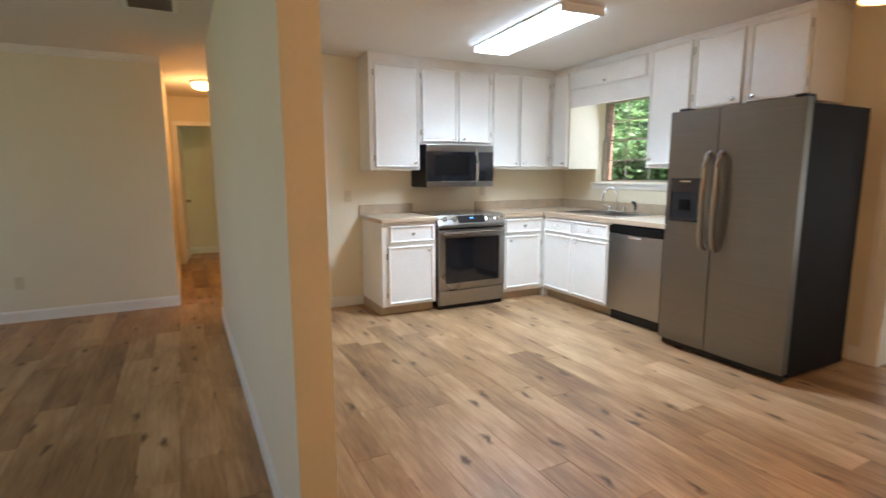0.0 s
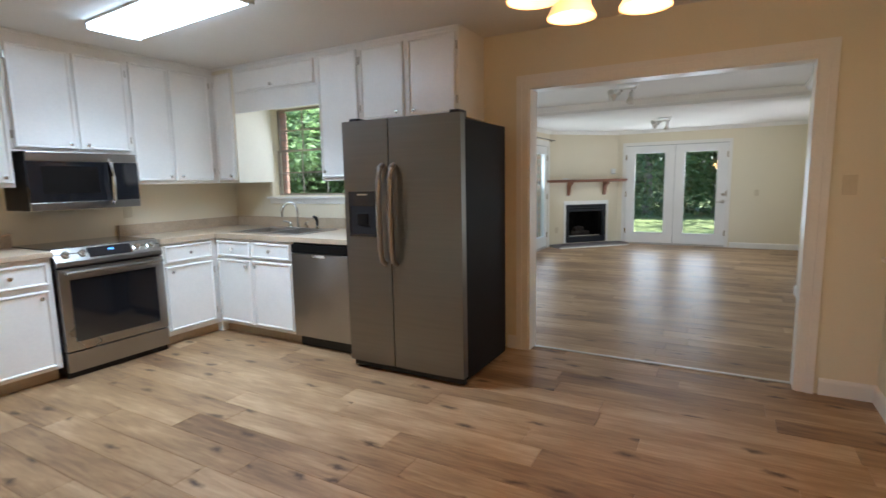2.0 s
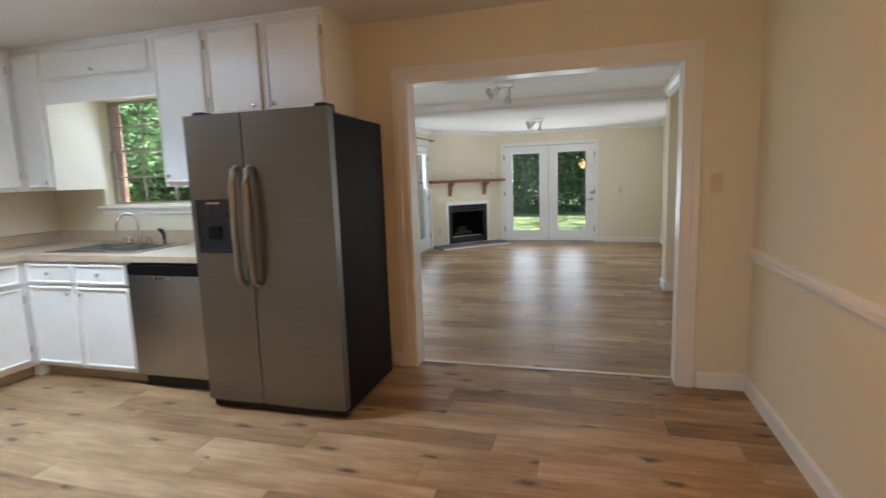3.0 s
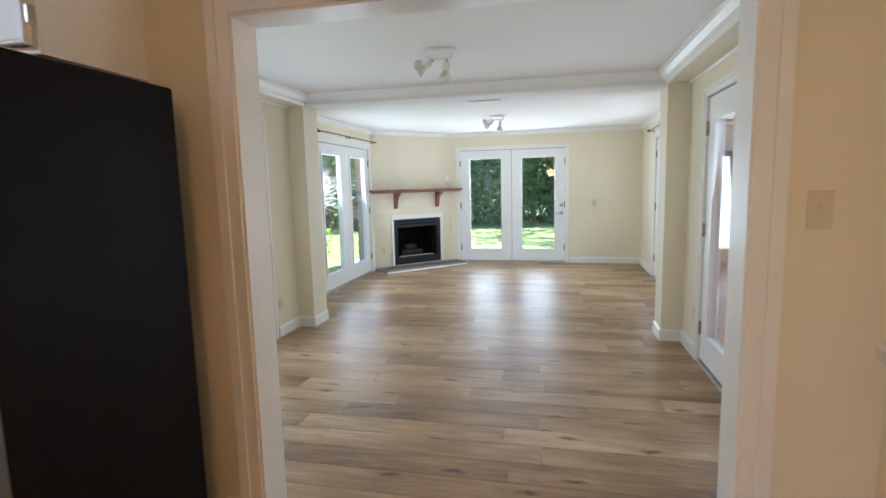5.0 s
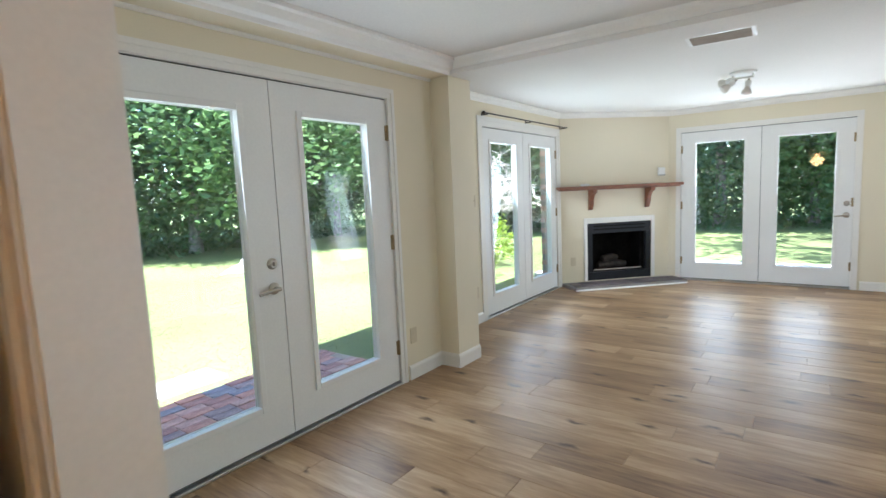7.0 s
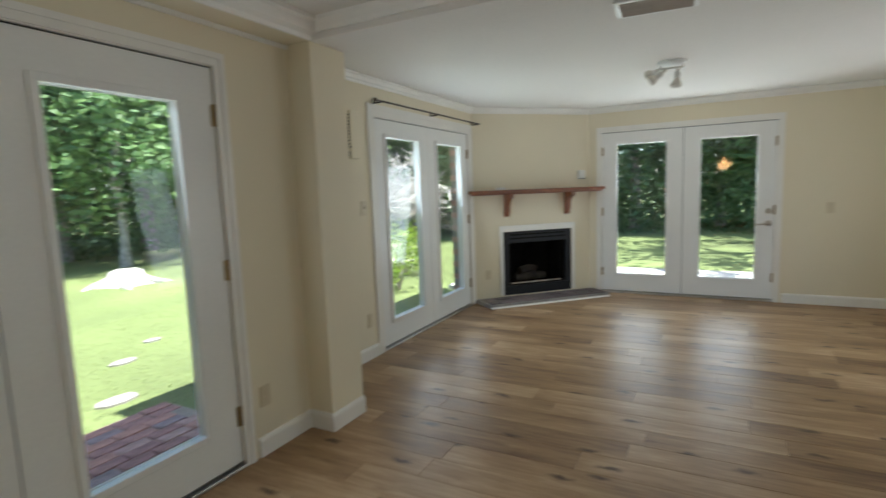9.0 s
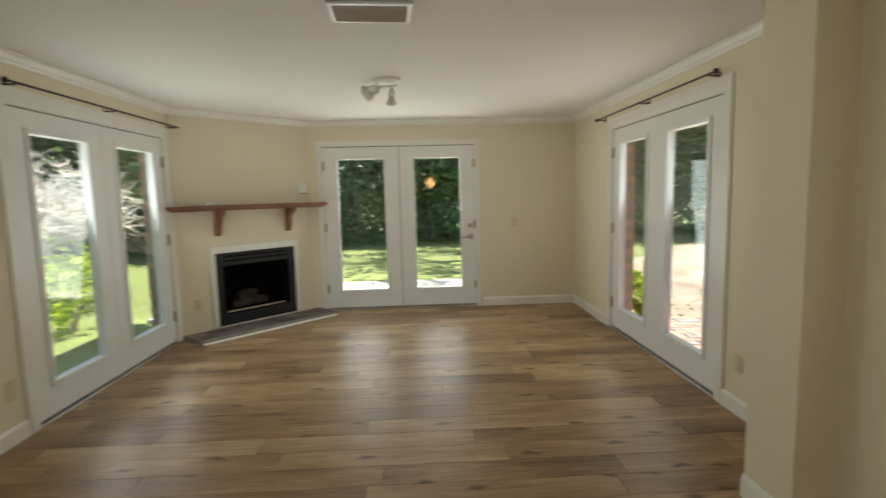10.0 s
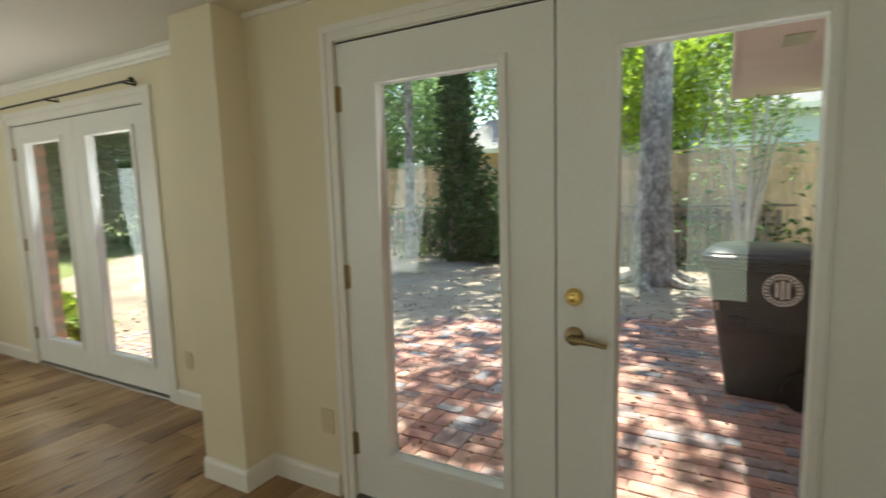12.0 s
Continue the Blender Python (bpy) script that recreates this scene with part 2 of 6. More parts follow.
def prism(bm, outline, z0, z1, axis="z"):
    """An outline drawn out along an axis. For x: outline is (y, z); for y: (x, z); for z: (x, y)."""
    def at(p, h):
        return {"z": (p[0], p[1], h), "x": (h, p[0], p[1]), "y": (p[0], h, p[1])}[axis]
    a = [bm.verts.new(at(p, z0)) for p in outline]
    b = [bm.verts.new(at(p, z1)) for p in outline]
    n = len(outline)
    bm.faces.new(a), bm.faces.new(b)
    for i in range(n):
        bm.faces.new((a[i], a[(i + 1) % n], b[(i + 1) % n], b[i]))
    bmesh.ops.recalc_face_normals(bm, faces=bm.faces)
    return bm


def lathe(bm, profile, m=None, steps=20, closed=True):
    """Turns (radius, height) pairs about z, then moves by m."""
    rings = []
    for r, h in profile:
        rings.append([bm.verts.new((r * math.cos(2 * math.pi * i / steps), r * math.sin(2 * math.pi * i / steps), h)) for i in range(steps)])
    for a, b in zip(rings, rings[1:]):
        for i in range(steps):
            bm.faces.new((a[i], a[(i + 1) % steps], b[(i + 1) % steps], b[i]))
    if closed:
        bm.faces.new(rings[0][::-1]), bm.faces.new(rings[-1])
    if m is not None:
        bmesh.ops.transform(bm, matrix=m, verts=[v for r in rings for v in r])
    return bm


def tube(bm, points, radius, steps=10):
    """A round bar along a line of points; radius may be a list."""
    pts = [Vector(p) for p in points]
    rad = radius if isinstance(radius, (list, tuple)) else [radius] * len(pts)
    rings = []
    up = Vector((0.13, 0.21, 0.97))
    for i, p in enumerate(pts):
        d = (pts[min(i + 1, len(pts) - 1)] - pts[max(i - 1, 0)]).normalized()
        u = d.cross(up)
        if u.length < 1e-3:
            u = d.cross(Vector((1, 0, 0)))
        u.normalize()
        w = d.cross(u)
        rings.append([bm.verts.new(p + rad[i] * (math.cos(2 * math.pi * k / steps) * u + math.sin(2 * math.pi * k / steps) * w)) for k in range(steps)])
    for a, b in zip(rings, rings[1:]):
        for k in range(steps):
            bm.faces.new((a[k], a[(k + 1) % steps], b[(k + 1) % steps], b[k]))
    bm.faces.new(rings[0][::-1]), bm.faces.new(rings[-1])
    bmesh.ops.recalc_face_normals(bm, faces=bm.faces)
    return bm


def part(name, bm, mat, parent=None, label="", smooth=False):
    me = bpy.data.meshes.new(name)
    bm.to_mesh(me)
    bm.free()
    me.materials.append(mat)
    if smooth:
        me.polygons.foreach_set("use_smooth", [True] * len(me.polygons))
        me.set_sharp_from_angle(angle=radians(40))
    ob = new(name, me)
    if parent is not None:
        ob.parent = parent
    if label:
        ob["label"] = label
    return ob


def thing(name, m, label, category, group="", kind=""):
    ob = new(name)
    ob.matrix_world = m
    ob.empty_display_size = 0.1
    return tagged(ob, label, category, group, kind)


def structure(name, bm, mat, label, category, smooth=False):
    return tagged(part(name, bm, mat, smooth=smooth), label, category, kind="structure")


# ---------- plan ----------
KITCHEN_TOP, LIVING_TOP, BEAM = 2.46, 2.285, 2.185
WX0, WX1 = 4.48, 4.63            # wall with the wide opening
RANGE_Y = 5.17                   # wall behind the range
RAIL_Y = -0.35                   # wall with the chair rail
LEFT_Y, RIGHT_Y = 3.20, -0.43    # front part of the living room
LEFT2_Y, RIGHT2_Y = 3.58, -0.75  # back part
COL0, COL1 = 7.34, 7.63
FAR_X = 11.72
GROUND = -0.12


def wall(name, axis, a0, a1, p0, p1, z0, z1, openings=(), label="cream painted plaster wall", mat=None):
    """A wall along x or y, p0 to p1 thick, with openings (b0, b1, sill, head)."""
    bm = bmesh.new()

    def piece(u0, u1, h0, h1):
        if u1 - u0 > 1e-4 and h1 - h0 > 1e-4:
            if axis == "x":
                box(bm, u0, u1, p0, p1, h0, h1)
            else:
                box(bm, p0, p1, u0, u1, h0, h1)

    at = a0
    for b0, b1, s, h in sorted(openings):
        piece(at, b0, z0, z1)
        piece(b0, b1, z0, s)
        piece(b0, b1, h, z1)
        at = b1
    piece(at, a1, z0, z1)
    return structure(name, bm, mat or WALL, label, "wall")


wall("wall_range", "x", 0.65, WX0, RANGE_Y, RANGE_Y + 0.12, 0, KITCHEN_TOP, [(0.715, 1.475, 0, 2.03)])
wall("wall_partition", "y", 1.73, RANGE_Y + 0.12, 0.53, 0.65, 0, KITCHEN_TOP)
wall("wall_sink", "y", -0.55, RANGE_Y + 0.12, WX0, WX1, 0, KITCHEN_TOP, [(0.05, 1.83, 0, 2.045), (3.60, 4.62, 1.235, 2.13)])
wall("wall_chair_rail", "x", -4.0, WX0, RAIL_Y - 0.12, RAIL_Y, 0, KITCHEN_TOP)
wall("wall_front_room", "x", -4.0, 0.157, 6.0, 6.12, 0, KITCHEN_TOP)
wall("wall_front_west", "y", RAIL_Y - 0.12, 6.12, -4.15, -4.0, 0, KITCHEN_TOP, [(2.0, 3.6, 0.8, 2.0)])
wall("wall_hall_left", "y", 6.12, 8.7, 0.037, 0.157, 0, KITCHEN_TOP)
wall("wall_hall_right", "y", 6.34, 8.7, 0.93, 1.05, 0, KITCHEN_TOP)
wall("wall_hall_end", "x", 0.037, 1.05, 8.7, 8.82, 0, KITCHEN_TOP, [(0.25, 0.86, 0, 2.05)])
wall("wall_closet", "x", 0.93, 2.9, 6.22, 6.34, 0, KITCHEN_TOP, [(1.33, 2.06, 0, 2.0)])
wall("wall_hall_close", "y", RANGE_Y + 0.12, 6.34, 2.9, 3.02, 0, KITCHEN_TOP)
wall("wall_bedroom_back", "x", -0.6, 2.0, 9.75, 9.87, 0, KITCHEN_TOP)
wall("wall_bedroom_left", "y", 8.82, 9.75, -0.72, -0.6, 0, KITCHEN_TOP)
wall("wall_bedroom_right", "y", 8.82, 9.75, 2.0, 2.12, 0, KITCHEN_TOP)

wall("wall_living_left", "x", WX1, COL0, LEFT_Y, LEFT_Y + 0.13, 0, LIVING_TOP, [(5.0, 6.87, 0, 2.0)])
wall("wall_living_right", "x", WX1, COL0, RIGHT_Y - 0.13, RIGHT_Y, 0, LIVING_TOP, [(4.985, 6.855, 0, 2.0)])
wall("wall_back_left", "x", COL1, FAR_X, LEFT2_Y, LEFT2_Y + 0.13, 0, LIVING_TOP, [(8.66, 10.53, 0, 2.0)])
wall("wall_back_right", "x", COL1, FAR_X, RIGHT2_Y - 0.13, RIGHT2_Y, 0, LIVING_TOP, [(8.665, 10.535, 0, 2.0)])
wall("wall_far", "y", RIGHT2_Y - 0.13, LEFT2_Y + 0.13, FAR_X, FAR_X + 0.13, 0, LIVING_TOP, [(0.465, 2.335, 0, 2.0)])
structure("column_left", boxes((COL0, COL1, 3.03, LEFT2_Y + 0.13, 0, LIVING_TOP)), WALL, "cream painted square wall column under beam", "column")
structure("column_right", boxes((COL0, COL1, RIGHT2_Y - 0.13, -0.257, 0, LIVING_TOP)), WALL, "cream painted square wall column under beam", "column")
structure("ceiling_beam", boxes((COL0 + 0.002, COL1 - 0.002, -0.257, 3.03, BEAM, LIVING_TOP), bevel=0.004), CEIL, "boxed white ceiling beam across the living room", "beam")

structure("soffit_left", boxes((WX1, COL0, 3.03, LEFT_Y, BEAM, LIVING_TOP), bevel=0.003), WALL, "boxed cream soffit along the wall", "soffit")
structure("soffit_right", boxes((WX1, COL0, RIGHT_Y, -0.257, BEAM, LIVING_TOP), bevel=0.003), WALL, "boxed cream soffit along the wall", "soffit")

structure("ceiling_kitchen", boxes((-4.15, WX1, RAIL_Y - 0.12, 9.87, KITCHEN_TOP, KITCHEN_TOP + 0.15)), CEIL, "flat white painted kitchen and hall ceiling", "ceiling")
structure("ceiling_living", boxes((WX1 + 0.002, FAR_X + 0.13, RIGHT2_Y - 0.13, LEFT2_Y + 0.13, LIVING_TOP, LIVING_TOP + 0.3)), CEIL, "flat white painted living room ceiling", "ceiling")

# diagonal chimney breast in the far corner, with a firebox opening
DIAG = Matrix.Translation((10.62, 3.57, 0)) @ Matrix.Rotation(radians(-45), 4, "Z")   # x along the wall, y into the corner
FB0, FB1, FBZ0, FBZ1 = 0.365, 1.293, 0.055, 0.832
bm = boxes((0.0, FB0, 0, 0.12, 0, LIVING_TOP), (FB1, 1.556, 0, 0.12, 0, LIVING_TOP), (FB0, FB1, 0, 0.12, FBZ1, LIVING_TOP), (FB0, FB1, 0, 0.12, 0, FBZ0))
breast = structure("wall_chimney_breast", bm, WALL, "diagonal cream corner wall above the fireplace", "wall")
breast.matrix_world = DIAG

# ---------- trim: baseboards, crown, casings ----------
BASE_PROFILE = ((0, 0), (0.016, 0), (0.016, 0.085), (0.011, 0.098), (0.004, 0.105), (0, 0.105))
CROWN_PROFILE = ((0, 0), (0.012, 0), (0.018, 0.012), (0.034, 0.022), (0.048, 0.044), (0.060, 0.05), (0.060, 0.062), (0, 0.062))


def trim_run(name, profile, runs, z, label, category, mat=None):
    """A moulding along straight runs ((x0, y0), (x1, y1)); its face looks to the left of each run."""
    bm = bmesh.new()
    for (x0, y0), (x1, y1) in runs:
        d = Vector((x1 - x0, y1 - y0, 0)).normalized()
        n = Vector((-d.y, d.x, 0))
        ends = []
        for p in (Vector((x0, y0, z)), Vector((x1, y1, z))):
            ends.append([bm.verts.new(p + u * n + Vector((0, 0, h))) for u, h in profile])
        k = len(profile)
        for i in range(k):
            bm.faces.new((ends[0][i], ends[1][i], ends[1][(i + 1) % k], ends[0][(i + 1) % k]))
        bm.faces.new(ends[0][::-1]), bm.faces.new(ends[1])
    bmesh.ops.recalc_face_normals(bm, faces=bm.faces)
    return structure(name, bm, mat or TRIM, label, category)


trim_run("baseboard", BASE_PROFILE, [
    ((4.93, LEFT_Y), (WX1, LEFT_Y)),
    ((COL0, LEFT_Y), (6.94, LEFT_Y)), ((COL0, 3.03), (COL0, LEFT_Y)), ((COL1, 3.03), (COL0 - 0.016, 3.03)), ((COL1, LEFT2_Y), (COL1, 3.03)),
    ((8.60, LEFT2_Y), (COL1, LEFT2_Y)),
    ((FAR_X, RIGHT2_Y), (FAR_X, 0.40)), ((COL1, RIGHT2_Y), (8.60, RIGHT2_Y)), ((10.60, RIGHT2_Y), (FAR_X, RIGHT2_Y)),
    ((COL1, -0.257), (COL1, RIGHT2_Y)), ((COL0 - 0.016, -0.257), (COL1, -0.257)), ((COL0, RIGHT_Y), (COL0, -0.257)),
    ((6.92, RIGHT_Y), (COL0, RIGHT_Y)), ((WX1, RIGHT_Y), (4.92, RIGHT_Y)),
    ((WX1, LEFT_Y), (WX1, 1.912)), ((WX1, -0.04), (WX1, RIGHT_Y)),
    ((WX0, RAIL_Y), (WX0, -0.065)), ((WX0, 1.924), (WX0, 2.0)), ((-4.0, RAIL_Y), (WX0, RAIL_Y)),
    ((1.87, RANGE_Y), (1.54, RANGE_Y)), ((0.65, RANGE_Y), (0.65, 1.73)), ((0.53, 1.73), (0.53, RANGE_Y + 0.12)),
    ((0.157, 6.0), (-4.0, 6.0)), ((0.157, 8.7), (0.157, 6.0)), ((2.0, 9.75), (-0.6, 9.75)),
], 0.0, "white painted wooden baseboard along the walls", "baseboard")
trim_run("trim_crown", CROWN_PROFILE, [
    ((10.62, LEFT2_Y), (COL1, LEFT2_Y)), ((FAR_X, 2.47), (10.62, 3.57)), ((FAR_X, RIGHT2_Y), (FAR_X, 2.47)), ((COL1, RIGHT2_Y), (FAR_X, RIGHT2_Y)),
], LIVING_TOP - 0.062, "white painted crown moulding under the ceiling", "crown moulding")
BIGCROWN = ((0, 0), (0.014, 0), (0.02, 0.02), (0.05, 0.035), (0.075, 0.07), (0.095, 0.078), (0.095, 0.1), (0, 0.1))
trim_run("trim_cornice", BIGCROWN, [
    ((COL0, 3.03), (WX1, 3.03)), ((WX1, -0.257), (COL0, -0.257)), ((WX1, 3.03), (WX1, -0.257)),
], LIVING_TOP - 0.1, "deep white crown moulding around the front part", "crown moulding")
trim_run("trim_soffit", ((0, 0), (0.010, 0.0), (0.016, 0.010), (0.016, 0.020), (0, 0.020)), [((COL0, LEFT_Y), (WX1, LEFT_Y)), ((WX1, RIGHT_Y), (COL0, RIGHT_Y))], BEAM - 0.020, "thin white strip under the soffit", "moulding")
trim_run("trim_beam", ((0, 0), (0.012, 0), (0.02, 0.02), (0.045, 0.045), (0.052, 0.065), (0, 0.065)), [((COL0, -0.257), (COL0, 3.03))], LIVING_TOP - 0.065, "white moulding along the beam", "moulding")
trim_run("trim_front_room", CROWN_PROFILE, [((0.157, 6.0), (-4.0, 6.0))], KITCHEN_TOP - 0.062, "white crown moulding in the front room", "crown moulding")
trim_run("trim_chair_rail", ((0, 0), (0.010, 0.0), (0.016, 0.018), (0.034, 0.03), (0.034, 0.048), (0.016, 0.056), (0.014, 0.072), (0, 0.078)), [((-4.0, RAIL_Y), (WX0, RAIL_Y))], 0.825, "white moulded chair rail on the dining wall", "chair rail")


def casing(name, axis, b0, b1, head, face, out, width=0.065, depth=0.018, sill=0.0, label="white painted door casing"):
    """Flat moulded casing round an opening on the wall face at `face`, standing out by `out` (+1 or -1)."""
    bm = bmesh.new()
    for off, d in ((0.0, depth * 0.6), (width * 0.55, depth)):
        wdt = width * (0.55 if off == 0 else 0.45)
        f0, f1 = sorted((face, face + out * d))
        spans = [(b0 - off - wdt, b0 - off, sill, head + off), (b1 + off, b1 + off + wdt, sill, head + off), (b0 - off - wdt, b1 + off + wdt, head + off, head + off + wdt)]
        for u0, u1, h0, h1 in spans:
            if axis == "x":
                box(bm, u0, u1, f0, f1, h0, h1)
            else:
                box(bm, f0, f1, u0, u1, h0, h1)
    return structure(name, bm, TRIM, label, "door casing")


casing("trim_opening", "y", 0.05, 1.83, 2.045, WX0, -1, 0.092, 0.022, label="white painted casing of the wide opening")
casing("trim_opening_living", "y", 0.05, 1.83, 2.045, WX1, 1, 0.08, 0.018, label="white painted casing of the wide opening")
structure("trim_opening_jamb", boxes((WX0 - 0.004, WX1 + 0.004, 0.05, 0.062, 0, 2.033), (WX0 - 0.004, WX1 + 0.004, 1.818, 1.83, 0, 2.033), (WX0 - 0.004, WX1 + 0.004, 0.05, 1.83, 2.033, 2.046)), TRIM, "white painted jamb lining of the wide opening", "door jamb")
casing("trim_kitchen_door", "x", 0.715, 1.475, 2.03, RANGE_Y, -1, 0.062, 0.018)
structure("trim_kitchen_door_jamb", boxes((0.715, 0.73, RANGE_Y - 0.003, RANGE_Y + 0.123, 0, 2.015), (1.46, 1.476, RANGE_Y - 0.003, RANGE_Y + 0.123, 0, 2.015), (0.715, 1.476, RANGE_Y - 0.003, RANGE_Y + 0.123, 2.015, 2.031)), TRIM, "white painted door jamb", "door jamb")
casing("trim_hall_door", "x", 0.25, 0.86, 2.05, 8.7, -1, 0.06, 0.018)
casing("trim_closet_door", "x", 1.33, 2.06, 2.0, 6.22, -1, 0.06, 0.018)
for nm, b0, b1, ax, face, out in (("a", 5.0, 6.87, "x", LEFT_Y, -1), ("b", 8.66, 10.53, "x", LEFT2_Y, -1), ("c", 0.465, 2.335, "y", FAR_X, -1), ("d", 8.665, 10.535, "x", RIGHT2_Y, 1), ("e", 4.985, 6.855, "x", RIGHT_Y, 1)):
    casing("trim_french_door", ax, b0 + 0.02, b1 - 0.02, 1.99, face, out, 0.095 if nm in "bd" else 0.06, 0.016, label="white painted french door casing")


# ---------- french doors ----------
GLASS_TRIM = 0.028


def leaf(parent, x0, x1, hinge_side, lever, lite):
    """One full-lite door leaf: x across, y towards outdoors, z up; room face at y = 0."""
    w = x1 - x0
    half, gz0, gz1 = lite
    gx0, gx1 = x0 + w / 2 - half, x0 + w / 2 + half
    d0, d1 = 0.012, 0.056
    bm = boxes((x0, gx0, d0, d1, 0.03, 1.978), (gx1, x1, d0, d1, 0.03, 1.978), (gx0, gx1, d0, d1, 0.03, gz0), (gx0, gx1, d0, d1, gz1, 1.978))
    body = part("door_leaf", bm, DOORP, parent)
    t = GLASS_TRIM
    for f0, f1 in ((d0 - 0.012, d0 + 0.002), (d1 - 0.002, d1 + 0.010)):
        fr = bmesh.new()
        for q in ((gx0 - t, gx0 + 0.006, f0, f1, gz0 - t, gz1 + t), (gx1 - 0.006, gx1 + t, f0, f1, gz0 - t, gz1 + t), (gx0 + 0.006, gx1 - 0.006, f0, f1, gz0 - t, gz0 + 0.006), (gx0 + 0.006, gx1 - 0.006, f0, f1, gz1 - 0.006, gz1 + t)):
            box(fr, *q, bevel=0.004)
        part("glazing_frame", fr, DOORP, body)
    pane = part("pane", boxes((gx0 - 0.001, gx1 + 0.001, 0.030, 0.036, gz0 - 0.001, gz1 + 0.001)), GLASS, body, "clear glass pane")
    pane.visible_shadow = False
    hx = x0 if hinge_side < 0 else x1
    for hz in (0.27, 1.02, 1.76):
        hb = boxes((hx - 0.020, hx + 0.020, 0.0075, 0.0125, hz - 0.05, hz + 0.05), bevel=0.002)
        lathe(hb, [(0.008, hz - 0.052), (0.008, hz + 0.052)], pose(hx, 0.004, 0), 10)
        part("hinge", hb, OLDBRASS, body, "antique brass hinge")
    if lever:
        kx = x1 - 0.06 if lever > 0 else x0 + 0.06
        metal = BRASS if lever in (2, -2) else NICKEL
        s = -1 if lever > 0 else 1
        bolt = lathe(bmesh.new(), [(0.0, -0.006), (0.020, -0.006), (0.030, 0.004), (0.031, 0.013)], pose(kx, d0, 1.008, 90, 0, 0) @ Matrix.Rotation(math.pi, 4, "X") @ pose(0, 0, -0.013), 24)
        box(bolt, kx - 0.006, kx + 0.006, d0 - 0.034, d0 - 0.010, 0.996, 1.020, bevel=0.003)
        part("deadbolt", bolt, metal, body, "brass thumb-turn deadbolt" if metal == BRASS else "nickel thumb-turn deadbolt", smooth=True)
        lv = lathe(bmesh.new(), [(0.033, 0), (0.033, 0.006), (0.026, 0.012), (0.012, 0.016), (0.012, 0.045)], pose(kx, d0, 0.873, 90, 0, 0), 24)
        tube(lv, [(kx - s * 0.008, d0 - 0.048, 0.873), (kx + s * 0.03, d0 - 0.050, 0.872), (kx + s * 0.075, d0 - 0.046, 0.866), (kx + s * 0.115, d0 - 0.040, 0.858)], [0.012, 0.011, 0.009, 0.008], 10)
        part("lever_handle", lv, OLDBRASS if metal == BRASS else NICKEL, body, "lever handle on a round rose", smooth=True)
    return body


def french_door(name, m, label, lever_left=0, lever_right=0, lite=(0.264, 0.245, 1.808)):
    """A pair of leaves 1.83 m wide, centred on x = 0."""
    d = thing(name, m, label, "french door", kind="structure")
    jb = boxes((-0.935, -0.917, 0.0, 0.13, 0, 1.985), (0.917, 0.935, 0.0, 0.13, 0, 1.985), (-0.935, 0.935, 0.0, 0.13, 1.985, 2.002))
    part("door_frame", jb, TRIM, d)
    part("threshold", boxes((-0.917, 0.917, -0.012, 0.15, 0.001, 0.016), (-0.917, 0.917, 0.03, 0.10, 0.016, 0.026), bevel=0.003), ALUM, d, "aluminium threshold")
    leaf(d, -0.914, -0.003, -1, lever_left, lite)
    leaf(d, 0.003, 0.914, 1, lever_right, lite)
    part("door_sweep", boxes((-0.914, -0.003, 0.016, 0.05, 0.024, 0.031), (0.003, 0.914, 0.016, 0.05, 0.024, 0.031)), BLACK, d, "black rubber sweep")
    part("weatherstrip", boxes((-0.914, 0.914, 0.016, 0.05, 1.979, 1.9845), (-0.0026, 0.0026, 0.020, 0.054, 0.032, 1.9785)), BLACK, d, "black rubber weatherstrip")
    part("astragal", boxes((-0.022, 0.006, 0.0545, 0.07, 0.03, 1.978)), DOORP, d)
    return d


BACK_LITE = (0.282, 0.238, 1.838)
french_door("door_1", pose(5.935, LEFT_Y, 0), "white full-glass french doors to the brick step, closed", lever_left=1)
french_door("door_2", pose(9.595, LEFT2_Y, 0), "white full-glass french doors beside the fireplace, closed", lite=BACK_LITE)
french_door("door_3", pose(FAR_X, 1.40, 0, 0, 0, -90), "white full-glass french doors in the far wall, closed", lever_right=1, lite=BACK_LITE)
french_door("door_4", pose(9.60, RIGHT2_Y, 0, 0, 0, 180), "white full-glass french doors under a curtain rod, closed", lite=BACK_LITE)
french_door("door_5", pose(5.92, RIGHT_Y, 0, 0, 0, 180), "white full-glass french doors to the brick patio, closed", lever_right=-2)
EAVE = material("painted_soffit", (0.84, 0.78, 0.74), 0.7)
structure("eave_north", boxes((COL0 - 0.1, FAR_X + 0.35, LEFT2_Y + 0.131, LEFT2_Y + 0.40, 2.36, 2.46), (WX1 + 0.05, COL0 - 0.1, LEFT_Y + 0.131, LEFT_Y + 0.58, 2.36, 2.46)), EAVE, "painted eave soffit, out of view, sized for its shade", "eave")
# unseen south eave, made deep to keep direct sun out of the doors
structure("sunshade_eave_south", boxes((WX1 + 0.05, FAR_X + 0.35, RIGHT2_Y - 0.95, RIGHT2_Y - 0.131, 2.36, 2.46)), EAVE, "painted eave soffit, out of view, sized for its shade", "eave")

# ---------- kitchen ----------
def wpart(name, bm, mat, parent, label="", smooth=False):
    """A part given in world coordinates."""
    ob = part(name, bm, mat, parent, label, smooth)
    if parent.parent is None:
        ob.matrix_parent_inverse = parent.matrix_basis.inverted()
    return ob


